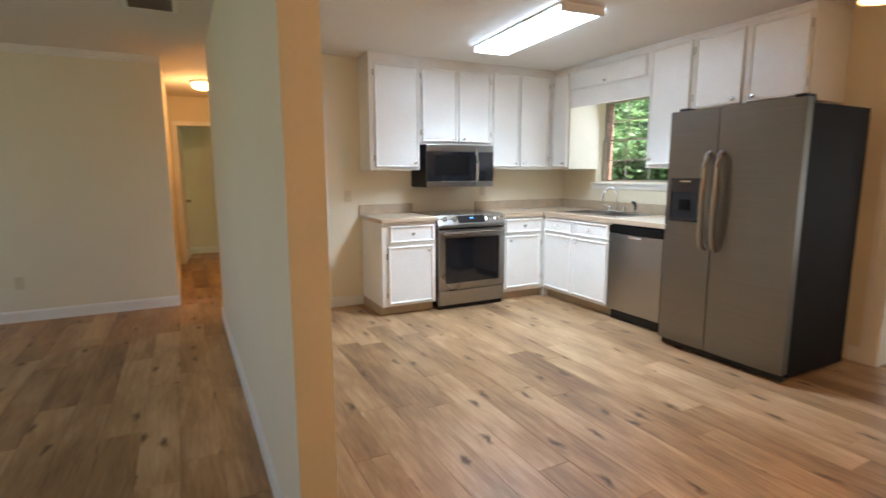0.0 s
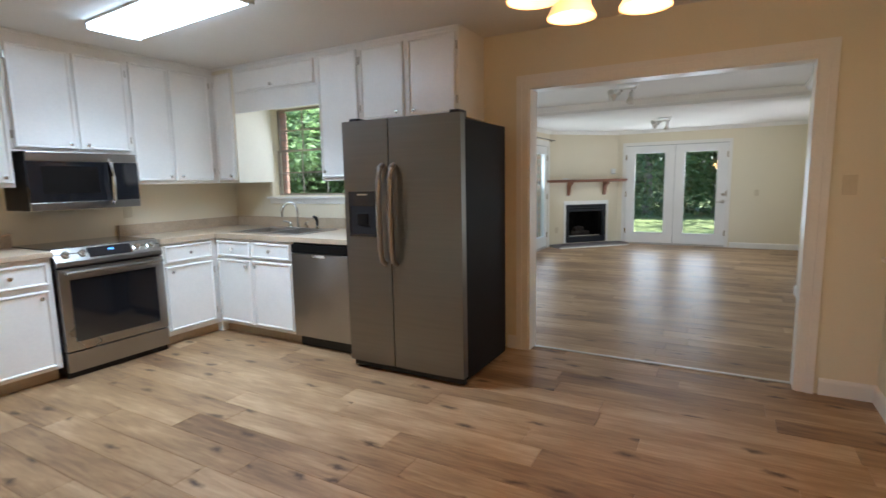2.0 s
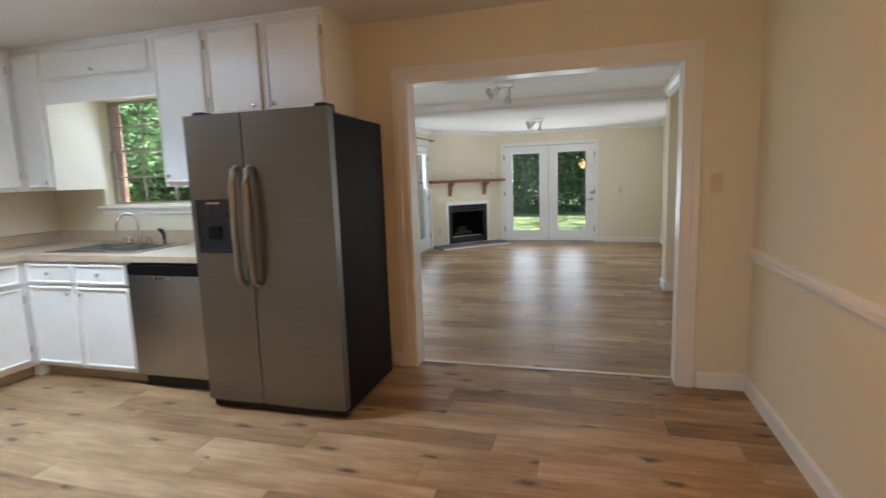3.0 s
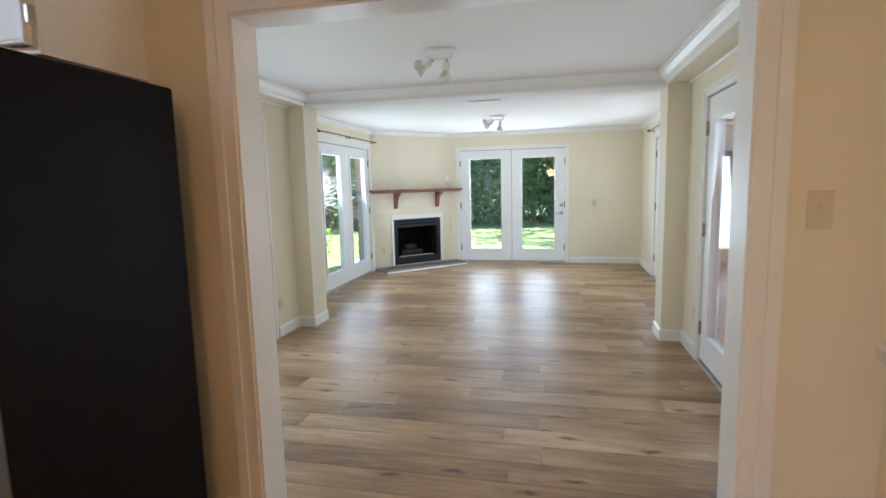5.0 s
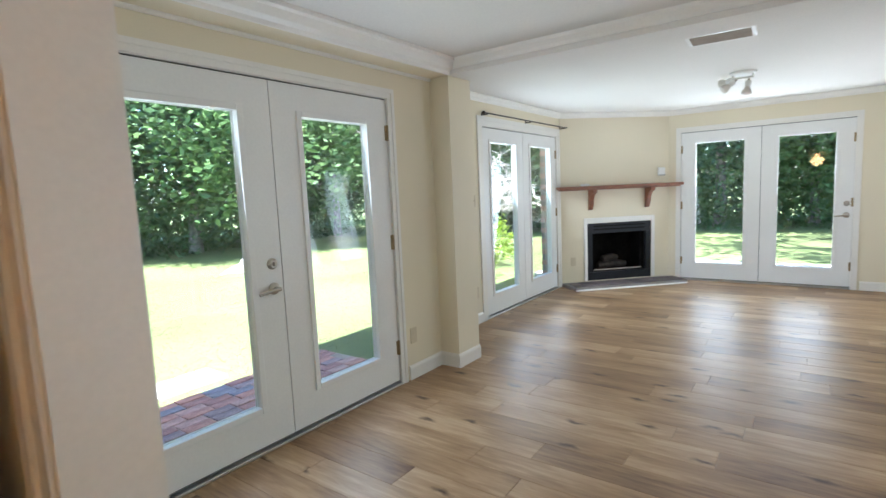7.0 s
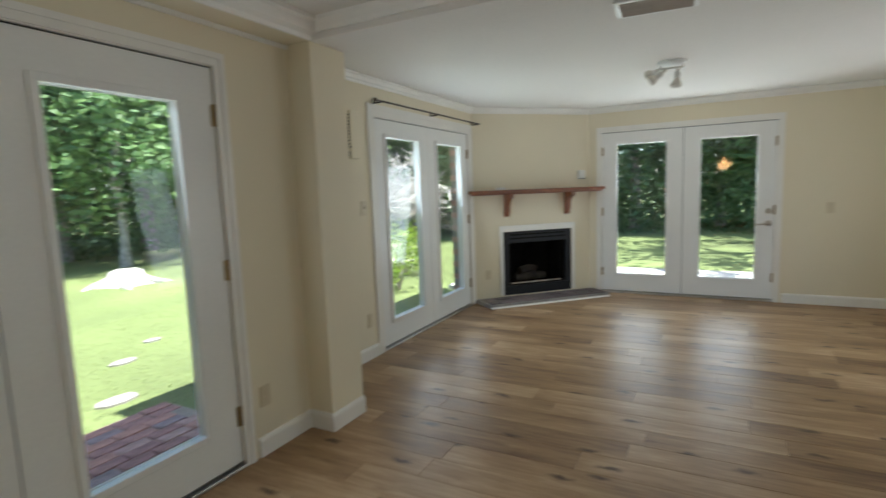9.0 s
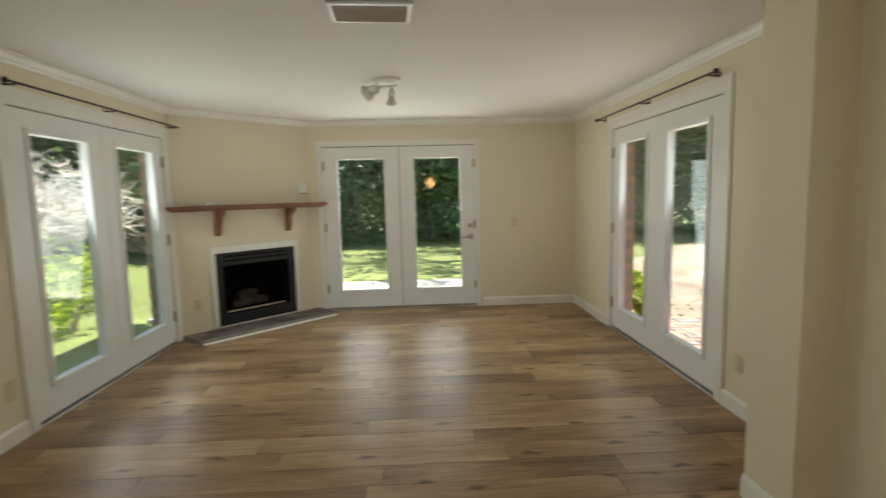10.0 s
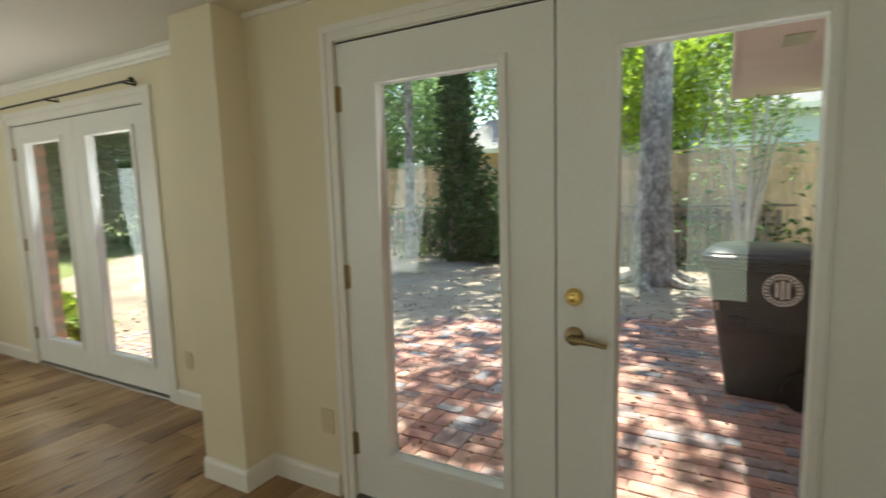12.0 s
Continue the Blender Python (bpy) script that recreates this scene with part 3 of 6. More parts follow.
def front(bm, side, face, a0, a1, d0, d1, z0, z1, bevel=0.0):
    """A box on a cabinet front. side "r": range wall, a is x; side "s": sink wall, a is y. d: metres out from the face."""
    if side == "r":
        return box(bm, a0, a1, face - d1, face - d0, z0, z1, bevel=bevel)
    return box(bm, face - d1, face - d0, a0, a1, z0, z1, bevel=bevel)


def spot_on(side, face, a, d, z):
    return (a, face - d, z) if side == "r" else (face - d, a, z)


def knob(parent, side, face, a, z):
    turn = pose(0, 0, 0, 90, 0, 0) if side == "r" else pose(0, 0, 0, 0, -90, 0)
    m = Matrix.Translation(spot_on(side, face, a, 0.018, z)) @ turn
    return wpart("knob", lathe(bmesh.new(), [(0.007, 0), (0.006, 0.012), (0.011, 0.017), (0.015, 0.022), (0.014, 0.028), (0.006, 0.031)], m, 14), CHROME, parent, "chrome knob", smooth=True)


def cabinet_front(parent, name, side, face, a0, a1, z0, z1, knob_at=None, hinge=0):
    """A slab door or drawer front with an applied edge moulding, a knob and face hinges."""
    bm = bmesh.new()
    front(bm, side, face, a0, a1, 0.001, 0.017, z0, z1, bevel=0.003)
    d = wpart(name, bm, CABP, parent)
    mb = bmesh.new()
    loops = [[mb.verts.new(spot_on(side, face, a, o, z)) for a, z in ((a0 + i, z0 + i), (a1 - i, z0 + i), (a1 - i, z1 - i), (a0 + i, z1 - i))] for i, o in ((0.001, 0.0165), (0.001, 0.022), (0.006, 0.028), (0.014, 0.028), (0.022, 0.0172))]
    for l0, l1 in zip(loops, loops[1:]):
        for k in range(4):
            mb.faces.new((l0[k], l0[(k + 1) % 4], l1[(k + 1) % 4], l1[k]))
    bmesh.ops.recalc_face_normals(mb, faces=mb.faces)
    wpart("edge_moulding", mb, CABP, d)
    if knob_at:
        knob(d, side, face, *knob_at)
    if hinge:
        h = a0 - 0.006 if hinge < 0 else a1 + 0.006
        for hz in (z0 + 0.09, z1 - 0.09):
            hb = bmesh.new()
            front(hb, side, face, h - 0.007, h + 0.007, 0.001, 0.022, hz - 0.028, hz + 0.028, bevel=0.003)
            wpart("hinge", hb, NICKEL, d, "steel face hinge")
    return d


def cabinet(name, side, face, back, a0, a1, z0, z1, fronts, label, group, toe=False, mat=None):
    """One cabinet unit: body, optional toe kick, and fronts (name, a0, a1, z0, z1, knob, hinge)."""
    mid = (a0 + a1) / 2
    base = thing(name, Matrix.Translation((mid, back, 0 if toe else z0) if side == "r" else (back, mid, 0 if toe else z0)), label, "cabinet", group)
    bm = bmesh.new()
    front(bm, side, face, a0, a1, face - back, 0, z0, z1, bevel=0.002)
    wpart("body", bm, mat or CABP, base)
    if toe:
        bm = bmesh.new()
        front(bm, side, face, a0 + 0.002, a1 - 0.002, face - back, -0.07, 0.0, z0)
        wpart("toe_kick", bm, TOE, base, "tan toe kick")
    for f in fronts:
        cabinet_front(base, f[0], side, face, *f[1:5], knob_at=f[5], hinge=f[6])
    return base


BF, SF = 4.585, 3.75             # base fronts: range wall, sink wall
UF, US = 4.86, 4.05              # upper fronts
GB, GU = "white base cabinets", "white wall cabinets"
cabinet("base_cabinet", "r", BF, RANGE_Y, 1.87, 2.425, 0.09, 0.888, [("drawer", 1.945, 2.395, 0.70, 0.858, (2.17, 0.78), 0), ("door", 1.925, 2.39, 0.115, 0.665, (2.335, 0.615), -1)], "white painted base cabinet with one drawer, worn edges", GB, True)
cabinet("base_cabinet", "r", BF, RANGE_Y, 3.21, 3.748, 0.09, 0.888, [("drawer", 3.235, 3.685, 0.72, 0.865, (3.46, 0.79), 0), ("door", 3.235, 3.685, 0.135, 0.69, (3.285, 0.64), 1)], "white painted corner base cabinet beside the range", GB, True)
cabinet("base_cabinet", "s", SF, WX0, 3.62, BF, 0.09, 0.888, [("drawer", 4.125, 4.555, 0.725, 0.865, (4.34, 0.795), 0), ("drawer", 3.64, 4.095, 0.725, 0.865, (3.87, 0.795), 0), ("door", 4.125, 4.555, 0.12, 0.70, (4.17, 0.65), 1), ("door", 3.64, 4.095, 0.12, 0.70, (4.05, 0.65), 0)], "white painted sink base cabinet with two doors", GB, True)

cabinet("wall_cabinet", "r", UF, RANGE_Y, 1.875, 2.39, 1.375, 2.44, [("door", 1.92, 2.375, 1.40, 2.365, (2.325, 1.445), -1)], "white painted tall wall cabinet beside the microwave", GU)
cabinet("wall_cabinet", "r", UF, RANGE_Y, 2.392, 3.222, 1.63, 2.44, [("door", 2.41, 2.805, 1.655, 2.37, (2.755, 1.69), -1), ("door", 2.825, 3.205, 1.655, 2.37, (2.875, 1.69), 1)], "white painted double wall cabinet above the microwave", GU)
cabinet("wall_cabinet", "r", UF, RANGE_Y, 3.224, US, 1.385, 2.44, [("door", 3.24, 3.575, 1.41, 2.385, (3.53, 1.45), 0), ("door", 3.59, 3.975, 1.41, 2.385, (3.64, 1.45), 1)], "white painted double wall cabinet near the corner", GU)
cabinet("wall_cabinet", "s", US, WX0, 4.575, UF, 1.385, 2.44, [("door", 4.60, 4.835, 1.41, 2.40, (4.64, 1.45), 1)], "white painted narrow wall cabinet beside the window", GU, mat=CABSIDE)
cabinet("wall_cabinet", "s", US, WX0, 3.532, 4.573, 2.19, 2.44, [("door", 3.56, 4.545, 2.205, 2.405, (4.05, 2.24), 0)], "white painted lift-up cabinet above the sink window", GU)
cabinet("wall_cabinet", "s", US, WX0, 3.092, 3.53, 1.385, 2.44, [("door", 3.105, 3.51, 1.41, 2.41, (3.46, 1.46), -1)], "white painted tall wall cabinet between window and refrigerator", GU)
cabinet("wall_cabinet", "s", US, WX0, 2.20, 3.09, 1.83, 2.44, [("door", 2.665, 3.07, 1.855, 2.41, (2.72, 1.895), 1), ("door", 2.22, 2.62, 1.855, 2.41, (2.565, 1.895), -1)], "white painted double wall cabinet above the refrigerator", GU)
tagged(part("corner_filler", boxes((3.7485, 3.819, 4.586, 4.654, 0.0, 0.09)), CABP), "white painted filler block in the cabinet corner", "filler block")
vb = bmesh.new()
front(vb, "s", US, 3.532, 4.573, -0.02, 0.0, 2.03, 2.188)
tagged(part("valance_board", vb, CABP), "white painted valance board over the sink window", "valance")
structure("trim_cabinet_top", boxes((1.87, US, UF - 0.006, RANGE_Y, 2.441, 2.4595), (US - 0.006, WX0, 2.20, UF - 0.007, 2.441, 2.4595)), CABP, "white filler strip between cabinets and ceiling", "trim")

# worktop with a cut-out for the sink
CT0, CT1 = 0.890, 0.930
SX0, SX1, SY0, SY1 = 3.86, 4.34, 3.68, 4.48
worktop = thing("worktop", pose(4.1, 4.8, CT0), "tan speckled laminate worktop in an L shape", "countertop")
wpart("slab", boxes((3.205, WX0, 4.552, RANGE_Y, CT0, CT1), (3.717, SX0, 2.90, 4.552, CT0, CT1), (SX1, WX0, 2.90, 4.552, CT0, CT1), (SX0, SX1, 2.90, SY0, CT0, CT1), (SX0, SX1, SY1, 4.552, CT0, CT1)), LAMIN, worktop)
wpart("backsplash", boxes((3.205, WX0, RANGE_Y - 0.022, RANGE_Y - 0.001, CT1, CT1 + 0.10), (WX0 - 0.022, WX0 - 0.001, 2.90, RANGE_Y - 0.023, CT1, CT1 + 0.10), bevel=0.003), LAMIN, worktop)
w2 = thing("worktop", pose(2.14, 4.86, CT0), "short tan laminate worktop beside the range", "countertop")
wpart("slab", boxes((1.850, 2.433, 4.545, RANGE_Y - 0.001, CT0, CT1), bevel=0.006), LAMIN, w2)
wpart("backsplash", boxes((1.850, 2.433, RANGE_Y - 0.022, RANGE_Y - 0.001, CT1, CT1 + 0.10), bevel=0.003), LAMIN, w2)

# double sink with gooseneck tap and side spray
sink = thing("kitchen_sink", pose(4.1, 4.08, CT1), "double-bowl stainless steel drop-in sink", "sink")
ymid = (SY0 + SY1) / 2
bm = boxes((SX0 - 0.02, SX0 + 0.03, SY0 - 0.02, SY1 + 0.02, CT1, CT1 + 0.006), (SX1 - 0.07, SX1 + 0.02, SY0 - 0.02, SY1 + 0.02, CT1, CT1 + 0.006), (SX0 + 0.03, SX1 - 0.07, SY0 - 0.02, SY0 + 0.03, CT1, CT1 + 0.006), (SX0 + 0.03, SX1 - 0.07, SY1 - 0.03, SY1 + 0.02, CT1, CT1 + 0.006), (SX0 + 0.03, SX1 - 0.07, ymid - 0.02, ymid + 0.02, CT1, CT1 + 0.006))
wpart("rim", bm, STEELH, sink)
for y0, y1 in ((SY0 + 0.03, ymid - 0.02), (ymid + 0.02, SY1 - 0.03)):
    x0, x1, z0 = SX0 + 0.03, SX1 - 0.07, CT1 - 0.17
    wpart("bowl", boxes((x0 - 0.003, x0, y0, y1, z0, CT1), (x1, x1 + 0.003, y0, y1, z0, CT1), (x0, x1, y0 - 0.003, y0, z0, CT1), (x0, x1, y1, y1 + 0.003, z0, CT1), (x0, x1, y0, y1, z0 - 0.003, z0)), STEELH, sink)
FX, FY = 4.305, 4.10
tap = thing("kitchen_tap", pose(FX, FY, CT1 + 0.006), "chrome gooseneck kitchen tap with two handles", "faucet")
arc = [(FX, FY, CT1 + 0.006), (FX, FY, CT1 + 0.17)] + [(FX - 0.085 + 0.085 * math.cos(a), FY + 0.03 * (1 - math.cos(a)) / 2, CT1 + 0.17 + 0.085 * math.sin(a)) for a in [math.pi * k / 8 for k in range(1, 9)]] + [(FX - 0.172, FY + 0.03, CT1 + 0.125)]
wpart("spout", tube(bmesh.new(), arc, 0.0115, 12), CHROME, tap, smooth=True)
wpart("base_plate", boxes((FX - 0.028, FX + 0.028, FY - 0.125, FY + 0.125, CT1 + 0.0065, CT1 + 0.02), bevel=0.006), CHROME, tap)
for s in (-1, 1):
    hb = lathe(bmesh.new(), [(0.022, 0), (0.020, 0.03), (0.013, 0.045)], pose(FX, FY + s * 0.10, CT1 + 0.02), 14)
    tube(hb, [(FX, FY + s * 0.10, CT1 + 0.06), (FX - 0.02, FY + s * 0.135, CT1 + 0.072), (FX - 0.03, FY + s * 0.165, CT1 + 0.075)], [0.010, 0.008, 0.007], 8)
    wpart("tap_handle", hb, CHROME, tap, smooth=True)
spray = thing("side_spray", pose(FX + 0.005, 3.86, CT1 + 0.006), "dark sink spray standing in its holder", "spray")
wpart("holder", lathe(bmesh.new(), [(0.022, 0), (0.020, 0.012), (0.014, 0.03)], pose(FX + 0.005, 3.86, CT1 + 0.0065), 14), CHROME, spray, smooth=True)
wpart("spray_head", tube(bmesh.new(), [(FX + 0.005, 3.86, CT1 + 0.03), (FX + 0.005, 3.86, CT1 + 0.08), (FX - 0.005, 3.865, CT1 + 0.11), (FX - 0.03, 3.87, CT1 + 0.125)], [0.011, 0.014, 0.017, 0.013], 10), BLACK, spray, smooth=True)

# dishwasher
dw = thing("dishwasher", pose(4.1, 3.31, 0), "stainless steel dishwasher with black toe panel", "dishwasher")
wpart("body", boxes((SF + 0.002, WX0 - 0.05, 3.01, 3.612, 0.09, 0.885)), BLACK, dw)
wpart("door", boxes((SF - 0.035, SF + 0.001, 3.015, 3.608, 0.10, 0.80), bevel=0.006), STEELH, dw)
wpart("control_strip", boxes((SF - 0.035, SF + 0.001, 3.015, 3.608, 0.803, 0.872), bevel=0.006), FRSIDE, dw, "dark control strip")
wpart("pocket_handle", boxes((SF - 0.041, SF - 0.034, 3.24, 3.38, 0.772, 0.792), bevel=0.003), CHROME, dw)
wpart("toe_panel", boxes((SF + 0.03, SF + 0.06, 3.015, 3.608, 0.0, 0.09)), BLACK, dw, "black toe panel")

# slide-in range
RX0, RX1, RF = 2.437, 3.198, 4.545
rg = thing("kitchen_range", pose(2.82, 4.85, 0), "stainless steel slide-in electric range with black glass", "range")
wpart("body", boxes((RX0, RX1, RF + 0.03, RANGE_Y - 0.02, 0.03, 0.90)), BLACK, rg)
wpart("cooktop", boxes((RX0 - 0.006, RX1 + 0.006, RF + 0.075, RANGE_Y - 0.003, 0.915, 0.938), bevel=0.004), BLKGLASS, rg, "black glass cooktop")
bm = prism(bmesh.new(), [(RF + 0.03, 0.80), (RF - 0.012, 0.815), (RF - 0.008, 0.845), (RF + 0.06, 0.935), (RF + 0.075, 0.935), (RF + 0.075, 0.80)], RX0, RX1, "x")
panel = wpart("control_panel", bm, STEELH, rg)
PC = Vector((0, RF + 0.026, 0.890))
for kx in (RX0 + 0.075, RX0 + 0.185, RX1 - 0.185, RX1 - 0.075):
    m = Matrix.Translation((kx, PC.y, PC.z)) @ Matrix.Rotation(math.atan2(0.09, 0.068), 4, "X")
    wpart("control_knob", lathe(bmesh.new(), [(0.027, 0), (0.027, 0.006), (0.022, 0.008), (0.019, 0.03), (0.016, 0.034)], m, 20), CHROME, panel, smooth=True)
m = Matrix.Translation((2.8175, PC.y, PC.z)) @ Matrix.Rotation(math.atan2(0.09, 0.068) - math.pi / 2, 4, "X")
bm = boxes((-0.155, 0.155, -0.006, 0.0015, -0.040, 0.040))
bmesh.ops.transform(bm, matrix=m, verts=bm.verts)
disp = wpart("display", bm, BLKGLASS, panel, "dark touch display")
BLUE = emitter("blue_clock_digits", (0.10, 0.32, 0.85), 0.6)
for k in range(4):
    bm = boxes((-0.012 + 0.011 * k - 0.0035, -0.012 + 0.011 * k + 0.0035, -0.0078, -0.0062, 0.004, 0.018))
    bmesh.ops.transform(bm, matrix=m, verts=bm.verts)
    wpart("clock_digit", bm, BLUE, disp, "lit blue digit")
od = boxes((RX0 + 0.004, 2.505, RF - 0.012, RF + 0.03, 0.20, 0.795), (3.132, RX1 - 0.004, RF - 0.012, RF + 0.03, 0.20, 0.795), (2.505, 3.132, RF - 0.012, RF + 0.03, 0.20, 0.262), (2.505, 3.132, RF - 0.012, RF + 0.03, 0.715, 0.795))
odoor = wpart("oven_door", od, STEELH, rg)
wpart("oven_window", boxes((2.503, 3.134, RF - 0.008, RF + 0.02, 0.26, 0.717)), BLKGLASS, odoor, "black oven glass")
hb = tube(bmesh.new(), [(RX0 + 0.03, RF - 0.058, 0.768), (RX1 - 0.03, RF - 0.058, 0.768)], 0.013, 14)
for hx in (RX0 + 0.06, RX1 - 0.06):
    tube(hb, [(hx, RF - 0.010, 0.768), (hx, RF - 0.056, 0.768)], 0.009, 8)
wpart("handle", hb, STEELH, odoor, "stainless bar handle", smooth=True)
wpart("storage_drawer", boxes((RX0 + 0.004, RX1 - 0.004, RF - 0.010, RF + 0.03, 0.045, 0.19), bevel=0.005), STEELH, rg)
wpart("kick", boxes((RX0 + 0.01, RX1 - 0.01, RF + 0.02, RF + 0.05, 0.0, 0.045)), BLACK, rg)

# over-the-range microwave
MX0, MX1, MF = 2.432, 3.202, 4.775
mw = thing("microwave", pose(2.82, 4.97, 1.205), "stainless and black microwave under the wall cabinet", "microwave")
wpart("body", boxes((MX0, MX1, MF + 0.03, RANGE_Y - 0.002, 1.205, 1.627)), BLACK, mw)
wpart("top_vent", boxes((MX0, MX1, MF, MF + 0.03, 1.560, 1.627), bevel=0.005), STEELH, mw)
wpart("bottom_trim", boxes((MX0, MX1, MF, MF + 0.03, 1.205, 1.262), bevel=0.005), STEELH, mw)
md = wpart("door", boxes((MX0, 3.01, MF + 0.002, MF + 0.03, 1.263, 1.559)), BLKGLASS, mw, "black glass door")
wpart("window", boxes((2.515, 2.90, MF - 0.001, MF + 0.004, 1.325, 1.525), bevel=0.001), FRSIDE, md)
wpart("control_pad", boxes((3.012, MX1, MF + 0.002, MF + 0.03, 1.263, 1.559)), BLKGLASS, mw)
wpart("handle", tube(bmesh.new(), [(2.985, MF + 0.005, 1.235), (2.980, MF - 0.035, 1.27), (2.978, MF - 0.05, 1.37), (2.978, MF - 0.05, 1.45), (2.980, MF - 0.035, 1.55), (2.985, MF + 0.005, 1.585)], [0.014, 0.014, 0.015, 0.015, 0.014, 0.014], 12), CHROME, md, "curved chrome handle", smooth=True)

# side-by-side refrigerator
FRX, FY0, FY1, FZ1 = 3.550, 1.945, 2.882, 1.785
fr = thing("refrigerator", pose(3.95, 2.41, 0), "stainless side-by-side refrigerator with black sides", "refrigerator")
wpart("body", boxes((FRX + 0.075, 4.30, FY0 + 0.004, FY1 - 0.004, 0.03, 1.755), bevel=0.008), FRSIDE, fr, "black textured sides")
SEAM = 2.492


def fridge_door(y0, y1):
    """A door with a softly bowed front."""
    bm = bmesh.new()
    n = 10
    out = [(FRX + 0.072, y0)] + [(FRX + 0.016 - 0.016 * math.sin(math.pi * (0.08 + 0.84 * k / n)) ** 0.6, y0 + (y1 - y0) * k / n) for k in range(n + 1)] + [(FRX + 0.072, y1)]
    return prism(bm, out, 0.062, FZ1, "z")


dl = wpart("freezer_door", fridge_door(SEAM + 0.004, FY1), STEEL, fr, smooth=True)
dr = wpart("fridge_door", fridge_door(FY0, SEAM - 0.004), STEEL, fr, smooth=True)
for door, hy in ((dl, SEAM + 0.045), (dr, SEAM - 0.045)):
    pts = [(FRX + 0.004, hy, 0.80), (FRX - 0.035, hy, 0.825), (FRX - 0.055, hy, 0.90), (FRX - 0.062, hy, 1.14), (FRX - 0.055, hy, 1.38), (FRX - 0.035, hy, 1.455), (FRX + 0.004, hy, 1.48)]
    wpart("handle", tube(bmesh.new(), pts, [0.017, 0.019, 0.019, 0.019, 0.019, 0.019, 0.017], 14), STEELH, door, "curved stainless handle", smooth=True)
disp = wpart("dispenser", boxes((FRX - 0.006, FRX + 0.02, 2.588, 2.838, 1.20, 1.302), (FRX - 0.006, FRX + 0.02, 2.588, 2.606, 0.985, 1.20), (FRX - 0.006, FRX + 0.02, 2.820, 2.838, 0.985, 1.20), (FRX - 0.006, FRX + 0.02, 2.606, 2.820, 0.985, 1.005)), BLKGLASS, dl, "black ice and water dispenser")
wpart("dispenser_recess", boxes((FRX - 0.003, FRX + 0.018, 2.606, 2.820, 1.005, 1.20)), BLACK, disp)
wpart("dispenser_paddle", boxes((FRX - 0.012, FRX - 0.003, 2.67, 2.76, 1.07, 1.15), bevel=0.004), FRSIDE, disp)
wpart("badge", boxes((FRX - 0.008, FRX - 0.006, 2.67, 2.76, 1.275, 1.285)), CHROME, disp, "small pale badge bar")
wpart("toe_grille", boxes((FRX + 0.04, FRX + 0.075, FY0 + 0.01, FY1 - 0.01, 0.012, 0.06)), BLACK, fr)
for hy in (FY0 + 0.05, FY1 - 0.09):
    wpart("hinge_cap", boxes((FRX + 0.02, FRX + 0.13, hy - 0.035, hy + 0.035, 1.756, 1.806), bevel=0.008), BLACK, fr, "black hinge cap")
for hy in (FY0 + 0.05, FY1 - 0.05):
    wpart("foot", lathe(bmesh.new(), [(0.02, 0), (0.02, 0.03)], pose(FRX + 0.10, hy, 0), 10), BLACK, fr)

# sink window
wd = thing("window_1", pose(4.54, 4.075, 1.24), "cream-framed double-hung sink window with thin glazing bars", "window", kind="structure")
WPAINT = material("cream_window_paint", (0.78, 0.70, 0.52), 0.45)
SASHP = material("tan_grey_sash_metal", (0.36, 0.31, 0.24), 0.5, stain=(6, 0.1), grain=(60, 0.05), bump=0.05)
wpart("window_frame", boxes((4.482, 4.628, 3.60, 3.612, 1.247, 2.118), (4.482, 4.628, 4.608, 4.62, 1.247, 2.118), (4.482, 4.628, 3.60, 4.62, 2.118, 2.13), (4.482, 4.628, 3.60, 4.62, 1.235, 1.247)), WPAINT, wd)
for z0, z1, x in ((1.247, 1.708, 4.575), (1.690, 2.118, 4.597)):
    sh = wpart("sash", boxes((x, x + 0.02, 3.612, 3.632, z0, z1), (x, x + 0.02, 4.588, 4.608, z0, z1), (x, x + 0.02, 3.632, 4.588, z0, z0 + 0.018), (x, x + 0.02, 3.632, 4.588, z1 - 0.018, z1)), SASHP, wd)
    for k in (1, 2):
        yy = 3.632 + 0.956 * k / 3
        wpart("muntin", boxes((x + 0.004, x + 0.016, yy - 0.004, yy + 0.004, z0 + 0.018, z1 - 0.018)), SASHP, sh)
    zz = (z0 + z1) / 2
    wpart("muntin", boxes((x + 0.003, x + 0.017, 3.632, 4.588, zz - 0.006, zz + 0.006)), SASHP, sh)
    pn = wpart("pane", boxes((x + 0.008, x + 0.012, 3.62, 4.60, z0 + 0.01, z1 - 0.01)), GLASS, sh, "clear glass")
    pn.visible_shadow = False
wpart("window_sill", boxes((WX0 - 0.040, 4.478, 3.56, 4.66, 1.212, 1.236), (WX0 - 0.016, WX0 - 0.001, 3.58, 4.64, 1.165, 1.211), bevel=0.004), TRIM, wd)

# ceiling light of the kitchen
fl = thing("fluorescent_light", pose(2.778, 3.60, KITCHEN_TOP, 0, 0, -4.0), "long lit fluorescent ceiling light with a white housing", "ceiling light")
part("housing", boxes((-0.175, 0.175, -0.65, 0.65, -0.018, -0.001), (-0.175, 0.175, -0.65, -0.625, -0.060, -0.018), (-0.175, 0.175, 0.625, 0.65, -0.060, -0.018), bevel=0.004), WPLASTIC, fl)
DIFF = emitter("lit_acrylic_diffuser", (0.68, 0.85, 1.0), 2.5)
bm = prism(bmesh.new(), [(-0.17, -0.018), (-0.166, -0.048), (-0.15, -0.058), (0.15, -0.058), (0.166, -0.048), (0.17, -0.018)], -0.624, 0.624, "y")
part("diffuser", bm, DIFF, fl, "glowing white acrylic diffuser")
